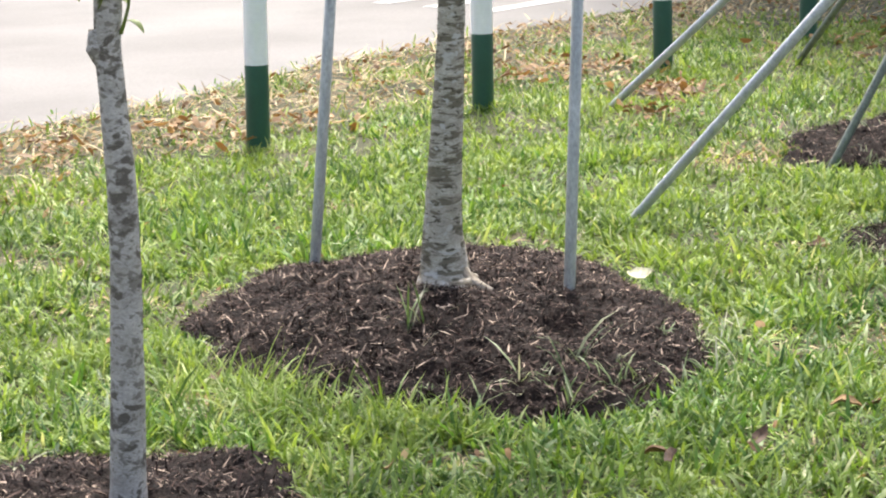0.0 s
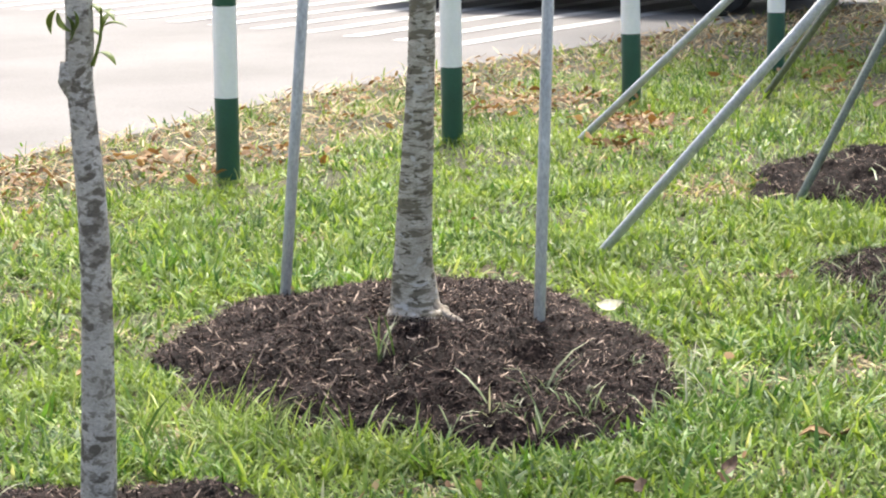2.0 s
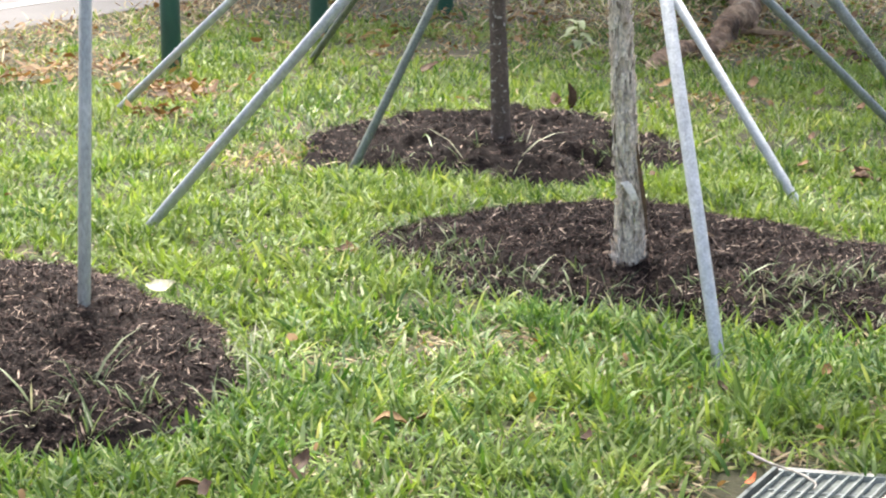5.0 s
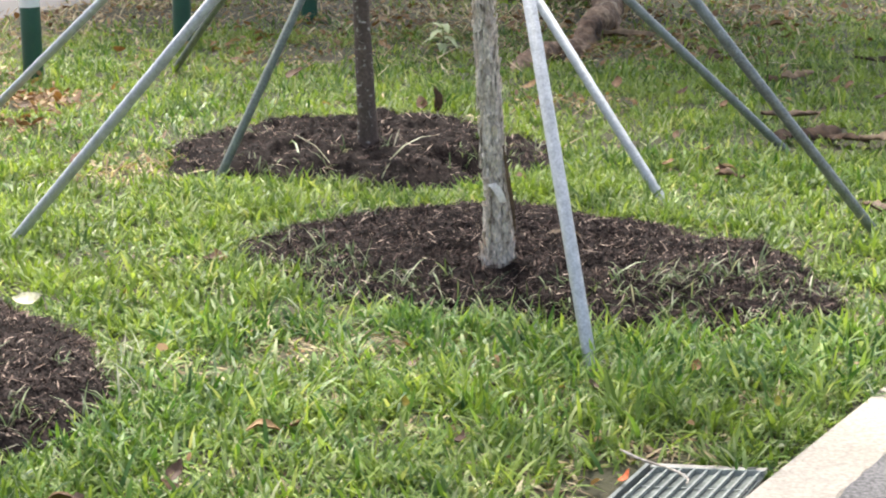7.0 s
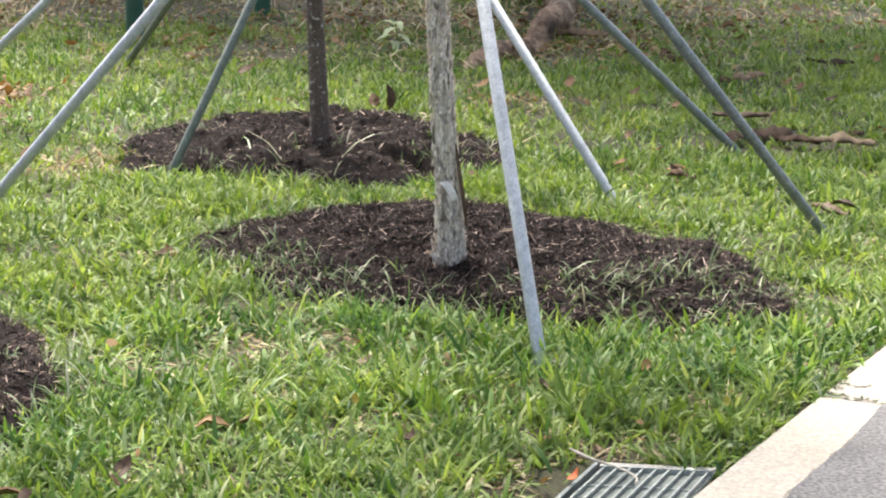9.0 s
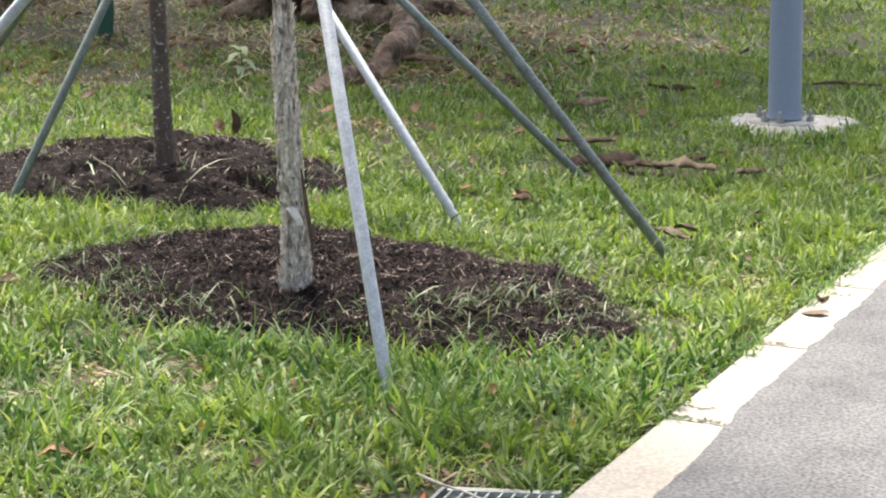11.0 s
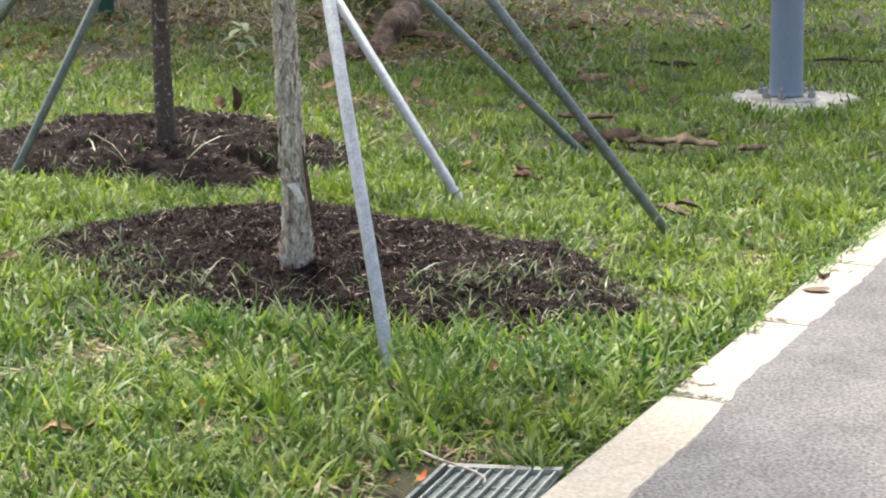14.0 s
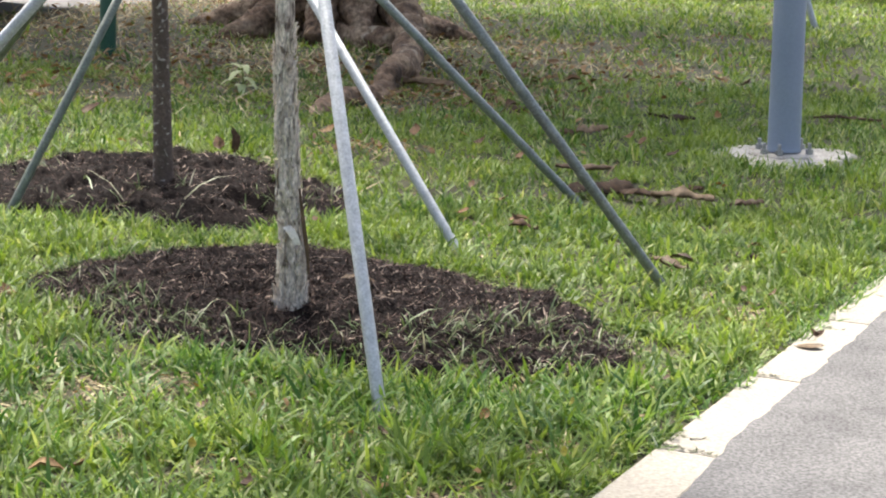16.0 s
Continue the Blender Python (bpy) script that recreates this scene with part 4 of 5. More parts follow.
# ---------------------------------------------------------------- old tree with buttress roots
def old_tree():
    tree = tagged(new("tree"), "old broad tree with thick weathered buttress roots", "tree")
    tree.location = (-0.10, 16.35, 0)
    part("trunk", tube("trunk", [(0.0, 0.1, -0.1), (0.0, 0.1, 0.1), (0.0, 0.1, 0.4), (0.0, 0.1, 1.0), (0.03, 0.1, 3.0), (0.1, 0.1, 4.6)], [0.50, 0.44, 0.39, 0.36, 0.34, 0.28], 72, 0.30, 3.2, 11, sub=10, along=0.28), M_BARK_ROOT, tree)
    roots = (
        ([(-0.20, 0.0, 0.55), (-0.42, -0.05, 0.30), (-0.66, -0.15, 0.12), (-0.88, -0.25, 0.02), (-1.05, -0.3, -0.05)], [0.24, 0.19, 0.13, 0.085, 0.04]),
        ([(0.26, 0.0, 0.50), (0.40, -0.30, 0.28), (0.46, -0.95, 0.16), (0.44, -1.75, 0.11), (0.40, -2.45, 0.09), (0.31, -3.05, 0.07), (0.20, -3.70, -0.02)], [0.19, 0.125, 0.105, 0.095, 0.085, 0.085, 0.05]),
        ([(0.40, -2.70, 0.06), (0.36, -2.95, 0.13), (0.28, -3.25, 0.11), (0.22, -3.45, 0.02)], [0.05, 0.075, 0.07, 0.03]),
        ([(0.20, -3.55, 0.02), (0.05, -3.85, 0.03), (-0.07, -4.20, 0.025), (-0.18, -4.50, -0.03)], [0.06, 0.065, 0.06, 0.035]),
        ([(0.42, -2.0, 0.10), (0.47, -2.35, 0.05), (0.50, -2.75, -0.02)], [0.05, 0.04, 0.02]),
        ([(0.25, 0.2, 0.35), (0.55, 0.5, 0.12), (0.78, 1.0, 0.04), (0.95, 1.4, -0.03)], [0.16, 0.085, 0.06, 0.03]),
        ([(0.32, -0.1, 0.22), (0.60, 0.15, 0.10), (0.85, 0.30, 0.05), (1.10, 0.35, -0.02)], [0.12, 0.075, 0.06, 0.03]),
        ([(-0.12, -0.28, 0.10), (0.10, -0.55, 0.08), (0.30, -0.75, 0.09), (0.48, -0.80, 0.12)], [0.10, 0.085, 0.085, 0.075]),
        ([(0.05, -0.25, 0.42), (0.10, -0.42, 0.20), (0.14, -0.60, 0.05)], [0.16, 0.12, 0.07]),
        ([(-0.15, -0.22, 0.42), (-0.20, -0.40, 0.20), (-0.24, -0.58, 0.05)], [0.15, 0.11, 0.06]),
        ([(0.1, 0.4, 0.4), (0.3, 0.9, 0.15), (0.5, 1.5, -0.02)], [0.20, 0.12, 0.05]),
        ([(-0.3, 0.3, 0.4), (-0.8, 0.7, 0.13), (-1.3, 1.0, -0.02)], [0.20, 0.12, 0.05]))
    for k, (pts, rad) in enumerate(roots):
        part("root", tube("root", pts, rad, 36, 0.34, 8.0, 20 + k, sub=16), M_BARK_ROOT, tree)
    rnd, clumps = random.Random(8), []
    # crown is out of view; shorter right-hand limbs keep that lawn brighter
    for k in range(12):
        a = 2 * math.pi * k / 12
        r = rnd.uniform(2.6, 4.6) * (0.75 if math.cos(a) > 0.4 and math.sin(a) < 0.6 else 1)
        end = Vector((0.1 + r * math.cos(a), 1.6 + r * math.sin(a), rnd.uniform(5.4, 7.4)))
        part("limb", tube("limb", [(0.1, 0.1, 4.2), (0.1 + end.x * 0.4, 0.1 + end.y * 0.4, 5.2), end], [0.22, 0.14, 0.04], 12, 0.08, 3, k), M_BARK_ROOT, tree)
        clumps.append((*end, rnd.uniform(1.2, 1.8)))
    # two unseen front limbs, added to dull the lawn right of the mounds
    for x, y, z in ((0.2, -4.0, 6.2), (1.3, -3.7, 6.3)):
        part("limb", tube("limb", [(0.1, 0.1, 4.2), (0.1 + x * 0.4, y * 0.4, 5.3), (x, y, z)], [0.20, 0.12, 0.03], 12, 0.08, 3, 40), M_BARK_ROOT, tree)
        clumps.append((x, y, z, 0.8))
    # more unseen clumps without limbs, added where their shade darkens the far lawn
    clumps += [(0.2, 0.2, 7.8, 1.8), (1.2, -0.8, 7.0, 1.6), (-1.0, 0.8, 7.2, 1.6), (-2.4, 4.0, 6.6, 1.9), (-3.6, 2.4, 6.4, 1.8), (-0.5, 4.8, 6.8, 1.9), (1.6, 4.4, 6.6, 1.9), (-2.4, 1.4, 6.3, 1.8), (-3.6, 2.0, 6.1, 1.8)]
    part("crown", leaf_cloud("crown", clumps, 10300, 0.26, 31), M_FOLIAGE, tree, "unseen crown of dark green leaves, spread to shade the lawn")


old_tree()


# ---------------------------------------------------------------- fallen leaves, bark, twigs
LEAVES = [leaf_mesh("fallen_leaf", 0.11, 0.06, 0.5, 0.6), leaf_mesh("fallen_leaf", 0.14, 0.05, -0.35, 0.9), leaf_mesh("fallen_leaf", 0.09, 0.06, 0.8, 0.3)]


def fallen(x, y, z, turn, tilt, size, kind=0, mat=M_LEAF, label="curled dry brown leaf lying in the grass", roll=0):
    me = LEAVES[kind].copy()
    shift = Vector((x * 37, y * 23, 0))
    for v in me.vertices:       # crumpled and torn, each leaf its own way
        q = Vector((v.co.x * 26, v.co.y * 26, 0)) + shift
        v.co.z += 0.016 * noise.noise(q) * (kind != 3)
        v.co.y *= 1 + 0.55 * noise.noise(q * 0.9 + Vector((9, 4, 2))) * (1 if kind != 3 else 0.3)
    ob = part("fallen_leaf", me, mat)
    tagged(ob, label, "fallen leaf", group="fallen leaves")
    ob.matrix_basis = pose(x, y, z, roll, tilt, turn) @ Matrix.Scale(size, 4)


for x, y, turn, tilt, size, kind in (
        (-1.20, 6.87, 20, -25, 1.3, 0), (-1.12, 6.88, 150, -40, 1.2, 2), (-0.90, 4.56, 70, -50, 1.2, 0), (-0.87, 4.53, 200, -20, 1.0, 2), (-0.78, 4.98, 5, -8, 1.3, 1), (-0.68, 4.97, 30, -20, 1.0, 0),
        (-0.25, 4.86, 60, -20, 0.9, 2), (-2.53, 4.76, 40, -30, 1.1, 2), (-3.01, 5.03, 80, -60, 0.9, 0), (-1.74, 4.13, 30, -30, 0.9, 2), (-1.16, 4.43, 10, -15, 1.2, 1), (-1.06, 4.36, 100, -30, 1.1, 0),
        (0.79, 10.21, 60, -20, 1.1, 0), (0.61, 8.99, 10, -20, 1.1, 0), (0.64, 8.54, 5, -20, 1.3, 1), (0.7, 8.51, 150, -20, 1.2, 2), (1.42, 11.08, 20, -20, 1.2, 2), (1.48, 10.84, 60, -20, 1.1, 0), (2.08, 11.98, 80, -20, 1.2, 2), (0.43, 8.66, 20, -20, 1.0, 0), (1.37, 13.05, 0, -20, 1.3, 2), (1.57, 10.48, 20, -20, 1.0, 0), (0.86, 12.21, 40, -20, 1.4, 1), (0.91, 12.22, 100, -20, 1.3, 0), (0.64, 12.32, 10, -20, 1.3, 2), (1.36, 13.74, 20, -20, 1.4, 1), (1.54, 11.56, 10, -20, 0.9, 2), (0.52, 9.3, 80, -20, 0.9, 0), (1.75, 13.93, 10, -20, 1.4, 2), (2.52, 13.74, 30, -20, 1.3, 0), (0.6, 10.7, 20, -20, 1.1, 2),
        (1.21, 7.85, -25, -6, 1.6, 1), (0.47, 6.88, -20, -10, 1.0, 1),
        (0.92, 5.97, 30, -40, 0.9, 2), (0.36, 5.50, 70, -30, 0.9, 0), (1.47, 7.20, 30, -30, 0.9, 2), (1.40, 7.25, 100, -20, 0.8, 0), (1.56, 8.12, 10, -15, 1.0, 1),
        (1.50, 6.60, 20, -10, 0.9, 2), (1.53, 6.61, 140, -20, 0.8, 0), (-0.66, 10.2, 100, -40, 1.4, 0), (-0.42, 5.55, 20, -20, 0.9, 2), (0.10, 5.32, 120, -30, 0.8, 0),
        (0.3, 10.9, 80, -35, 1.5, 0), (2.6, 9.3, 20, -30, 1.1, 0),
        (-0.2, 10.9, 20, -20, 1.6, 2), (-1.5, 11.4, 20, -30, 1.6, 0), (-3.0, 5.75, 60, -20, 0.7, 2), (-2.95, 5.95, 10, -20, 0.7, 0)):
    fallen(x, y, 0.042, turn, tilt * 0.4, size * (0.50 if y < 9 else 0.66), kind, roll=(turn * 7) % 50 - 25)
LEAVES.append(leaf_mesh("fallen_leaf", 0.10, 0.07, 0.12, 0.15))
fallen(-1.69, 6.23, 0.06, 14, 6, 0.80, 0, M_PALELEAF, "pale cream leaf lying flat on the grass", 25)
fallen(-0.05, 6.885, 0.115, 5, 2, 1.2, 1, M_BARKSTRIP, "pale tan leaf on the bark mulch")
fallen(-1.62, 4.80, 0.05, 10, -5, 0.45, 2, M_PALELEAF, "small pale leaf at the mulch edge")
fallen(-0.388, 5.08, 0.07, 80, -70, 0.3, 2, M_YELLOW, "small yellow leaf standing in the grass")
fallen(0.55, 5.12, 0.06, 80, -70, 0.3, 2, M_YELLOW, "small yellow leaf standing in the grass")
fallen(0.62, 5.65, 0.05, 60, -50, 0.22, 0, M_YELLOW, "small yellow leaf standing in the grass")
fallen(1.44, 6.55, 0.018, -12, -2, 0.85, 3, M_BARKSTRIP, "curled tan leaf lying on the kerb")
fallen(-0.60, 10.25, 0.02, 100, -80, 0.95, 1, M_BARK_CRUMB, "dead brown leaf standing upright in the grass", 20)
fallen(0.137, 4.62, 0.028, 30, -20, 0.38, 2, M_ORANGE, "bright orange leaf scrap at the drain grate")


def bark_strip(a, b, width, label="curled strip of fallen brown bark on the grass", seed=0, z=0.05, mat=M_BARKSTRIP):
    """A curved, channelled piece of bark between two points of the lawn."""
    rnd = random.Random(seed)
    a, b = Vector((*a, z)), Vector((*b, z))
    d = b - a
    s = Vector((-d.y, d.x, 0)).normalized()
    verts, faces, n, m = [], [], 10, 4
    for i in range(n + 1):
        t = i / n
        w = width * (0.2 + 0.8 * math.sin(math.pi * (0.06 + 0.88 * t))) * rnd.uniform(0.4, 1.35)
        c = a + d * t + s * 0.03 * math.sin(t * 4 + seed) * d.length + Vector((0, 0, 0.004 * math.sin(t * 6 + seed)))
        for o in (0, -0.005):
            for j in range(m + 1):
                u = j / m * 2 - 1
                verts.append(c + s * (w * 0.5 * u) + Vector((0, 0, (0.30 if mat is M_BARKSTRIP else 0.16) * w * (1 - u * u) + 0.12 * w * u * math.sin(seed * 2.3 + t * 2) + o + (rnd.uniform(-0.008, 0.012) if o == 0 else 0))))
    k = 2 * (m + 1)
    for i in range(n):
        for j in range(m):
            p = i * k + j
            faces += [(p, p + 1, p + k + 1, p + k), (p + m + 1, p + k + m + 1, p + k + m + 2, p + m + 2)]
        p = i * k
        faces += [(p, p + k, p + k + m + 1, p + m + 1), (p + m, p + 2 * m + 1, p + k + 2 * m + 1, p + k + m)]
    tagged(part("bark_piece", mesh_from("bark_piece", verts, faces, True), mat), label, "fallen bark", group="fallen bark pieces")


for k, (a, b, w, dark) in enumerate((((1.09, 11.29), (1.2, 11.29), 0.07, 1),
                                  ((1.19, 11.22), (1.37, 11.42), 0.08, 0),
                                  ((0.96, 9.96), (1.24, 9.95), 0.05, 0),
                                  ((1.11, 9.49), (1.28, 9.54), 0.13, 1),
                                  ((1.21, 9.43), (1.36, 9.25), 0.09, 1),
                                  ((1.33, 9.27), (1.6, 9.18), 0.085, 0),
                                  ((0.98, 9.5), (1.03, 9.37), 0.08, 1),
                                  ((1.65, 9.02), (1.8, 9.13), 0.07, 0),
                                  ((1.7, 12.14), (1.96, 12.03), 0.07, 1),
                                  ((1.55, 9.59), (1.6, 9.5), 0.06, 1),
                                  ((0.2, 13.3), (0.6, 13.2), 0.09, 0), ((0.55, 12.9), (0.85, 12.7), 0.07, 1), ((2.7, 12.3), (3.1, 12.25), 0.05, 1), ((1.13, 7.76), (1.25, 7.62), 0.055, 0), ((1.02, 9.40), (1.2, 9.56), 0.10, 1), ((1.26, 9.36), (1.45, 9.32), 0.07, 1), ((1.48, 7.99), (1.56, 7.91), 0.05, 1), ((0.86, 12.1), (1.0, 12.3), 0.09, 1), ((0.64, 8.49), (0.75, 8.43), 0.08, 1))):
    if dark:
        bark_strip(a, b, w, "dark crumpled piece of fallen bark on the grass", seed=k, z=0.035, mat=M_BARK_CRUMB)
    else:
        bark_strip(a, b, w, seed=k)


def twig(pts, r, label):
    tagged(part("twig", tube("twig", pts, [r] * (len(pts) - 1) + [r * 0.5], 8, 0.1, 40, 1), M_TWIG), label, "twig")


twig([(0.145, 4.81, 0.045), (0.195, 4.76, 0.036), (0.26, 4.71, 0.030), (0.295, 4.65, 0.028), (0.29, 4.61, 0.027)], 0.0032, "bleached bent twig lying across the drain grate")


# ---------------------------------------------------------------- seedling and shrubs
def seedling(x, y):
    s = tagged(new("seedling"), "small leafy tree seedling in the lawn", "seedling")
    s.location = (x, y, 0)
    part("stem", tube("stem", [(0, 0, -0.02), (0.01, 0, 0.10), (0.0, 0, 0.2)], [0.006, 0.005, 0.003], 8, 0, 9, 0), M_YOUNG, s)
    lf = leaf_mesh("leaf", 0.13, 0.05, -0.5)
    for k in range(11):
        o = part("leaf", lf, M_PALEYOUNG if k % 3 else M_YOUNG, s)
        o.matrix_basis = pose(0, 0, 0.06 + 0.014 * k, 0, -10 + 13 * (k % 3), 137 * k)


seedling(-0.70, 12.6)


def shrub(x, y, r, seed):
    s = tagged(new("shrub"), "low dark leafy shrub at the far edge of the lawn", "shrub", group="far shrubs")
    s.location = (x, y, 0)
    rnd, cl = random.Random(seed), []
    for k in range(5):
        a = 2 * math.pi * k / 5
        e = (r * 0.6 * math.cos(a), r * 0.6 * math.sin(a), r * rnd.uniform(0.5, 0.9))
        part("stem", tube("stem", [(0, 0, -0.05), (e[0] * 0.5, e[1] * 0.5, e[2] * 0.6), e], [0.02, 0.014, 0.006], 7, 0, 9, k), M_BARK_DARK, s)
        cl.append((*e, r * 0.5))
    part("foliage", leaf_cloud("foliage", cl + [(0, 0, r * 0.8, r * 0.6)], 900, 0.12, seed), M_FOLIAGE, s)


for k, (x, y, r) in enumerate(((3.6, 22.6, 0.7), (4.6, 22.9, 0.8), (5.9, 22.6, 0.7), (2.4, 23.4, 0.7))):
    shrub(x, y, r, 60 + k)


# ---------------------------------------------------------------- grass
DRY_SPOTS = ((-0.754, 5.836, 0.22), (-3.86, 6.1, 0.25), (-1.81, 8.72, 0.35), (-1.0, 5.6, 0.15), (-0.5, 5.86, 0.16), (-0.2, 5.62, 0.12), (-2.75, 10.7, 0.4), (-3.4, 11.5, 0.45), (-2.55, 9.85, 0.25), (0.04, 10.5, 0.35), (-0.30, 5.1, 0.12), (-0.25, 5.9, 0.12), (0.06, 4.62, 0.22), (0.22, 4.86, 0.14), (0.05, 10.67, 0.3), (1.2, 13.2, 0.5),
             (-3.0, 5.8, 0.12), (0.15, 12.6, 0.6), (-0.8, 14.2, 0.9), (0.6, 14.6, 0.9), (1.5, 15.2, 0.9), (-0.5, 12.9, 0.5), (0.56, 13.4, 0.5), (2.9, 17.2, 0.5), (0.0, 5.4, 0.13), (-1.6, 4.35, 0.12), (-2.5, 4.72, 0.08), (-3.3, 5.6, 0.16), (-0.9, 4.75, 0.10), (0.55, 5.35, 0.10), (0.9, 6.2, 0.10), (-1.35, 7.0, 0.14), (-0.6, 5.3, 0.10), (-3.2, 7.3, 0.14), (0.5, 6.0, 0.12), (1.35, 7.1, 0.15), (-1.4, 15.2, 1.3), (0.2, 14.4, 1.2), (1.3, 16.2, 1.2), (-2.0, 17.2, 1.4), (0.4, 17.6, 1.3), (-1.6, 12.6, 0.7))


def dryness(x, y):
    """Share of straw: along the road's edge, on worn patches and round the old tree."""
    edge = np.clip(1.9 - road_side(x, y) / 1.15, 0, 1) * np.clip(fbm(x, y, 1.6, 50) * 2.4 - 0.3, 0.2, 1)
    spot = np.zeros_like(x)
    for sx, sy, r in DRY_SPOTS:
        spot = np.maximum(spot, 1.0 * np.exp(-((x - sx) ** 2 + (y - sy) ** 2) / (r * r) * 1.2))
    return np.clip(edge * 0.8 + spot * 0.85 + 0.035 + 0.25 * np.clip(fbm(x, y, 2.6, 52) - 0.62, 0, 1) + 1.3 * np.clip(fbm(x, y, 5.2, 53) - 0.60, 0, 1), 0, 0.9)


def keep(x, y, rng):
    """Where blades grow: not on road, kerb, grate or the middle of the mounds."""
    ok = (road_side(x, y) > rng.normal(-0.02, 0.09, len(x))) & (kerb_side(x, y) > rng.normal(0.0, 0.012, len(x)))
    for k in range(4):
        r = mound_r(x, y, k)
        lim = 0.93 + 0.22 * (fbm(x, y, 4.5, 80 + k) - 0.5) + rng.normal(0, 0.04, len(x)) - 0.22 * np.exp(-(((x + 2.35) / 0.35) ** 2 + ((y - 4.75) / 0.2) ** 2)) + (0.05 if k == 0 else 0)
        ok &= r > lim

    gu, gn = (x - 0.332) * -0.36 + (y - 4.752) * -0.933, (x - 0.332) * 0.992 + (y - 4.752) * -0.12
    ok &= ~((gu > -0.025) & (gu < 0.7) & (gn > -0.24 + rng.normal(0, 0.05, len(x))) & (gn < 0.2))
    ok &= np.hypot(x - 0.10, y - 5.70) > 0.05
    ok &= np.hypot(x - 2.238, (y - 10.83) * 0.9) > 0.28
    return ok


def blade_mesh(name, x, y, z, L, W, az, lean, curl, rng):
    """Arched, tapering blades: seven points each, five for those far off."""
    n = len(x)
    d = np.stack([np.cos(az), np.sin(az), np.zeros(n)], -1)
    tw = rng.normal(0, 0.5, n)
    s = np.stack([-np.sin(az + tw), np.cos(az + tw), rng.normal(0, 0.15, n)], -1)
    p = np.stack([x, y, z - 0.004], -1)
    rows, cur = [p], p
    for k in range(3):
        th = lean + curl * (k + 0.5) / 3
        cur = cur + (d * np.sin(th)[:, None] + np.array([0, 0, 1.0]) * np.cos(th)[:, None]) * (L / 3)[:, None]
        rows.append(cur)
    w = s * W[:, None] * 0.5
    v = np.stack([rows[0] - w * 0.7, rows[0] + w * 0.7, rows[1] - w, rows[1] + w, rows[2] - w * 0.8, rows[2] + w * 0.8, rows[3]], 1)
    if n and np.hypot(x, y).min() > 9:
        v = v[:, [0, 1, 4, 5, 6]]
        b = (np.arange(n) * 5)[:, None]
        return polys(name, v.reshape(-1, 3), b + [0, 1, 3, 2], b + [2, 3, 4], True)
    b = (np.arange(n) * 7)[:, None]
    quads = np.concatenate([b + [0, 1, 3, 2], b + [2, 3, 5, 4]])
    return polys(name, v.reshape(-1, 3), quads, b + [4, 5, 6], True)


def deep(x, y):
    """Thick dark growth in front of the second mound and beside the first."""
    return np.exp(-(((x - 0.42) / 0.62) ** 2 + ((y - 5.72) / 0.36) ** 2) ** 1.5) + 0.6 * np.exp(-(((x + 1.15) / 0.25) ** 2 + ((y - 4.95) / 0.35) ** 2)) + 0.7 * np.exp(-(((x + 0.45) / 0.4) ** 2 + ((y - 6.05) / 0.22) ** 2)) + 0.55 * np.exp(-(((x + 0.45) / 0.55) ** 2 + ((y - 5.15) / 0.4) ** 2)) + 0.6 * np.exp(-(((x + 3.75) / 0.35) ** 2 + ((y - 6.9) / 0.3) ** 2)) + 0.8 * np.exp(-(((x + 2.9) / 0.45) ** 2 + ((y - 6.55) / 0.2) ** 2)) + 0.6 * np.exp(-(((x + 0.65) / 0.55) ** 2 + ((y - 6.0) / 0.35) ** 2))


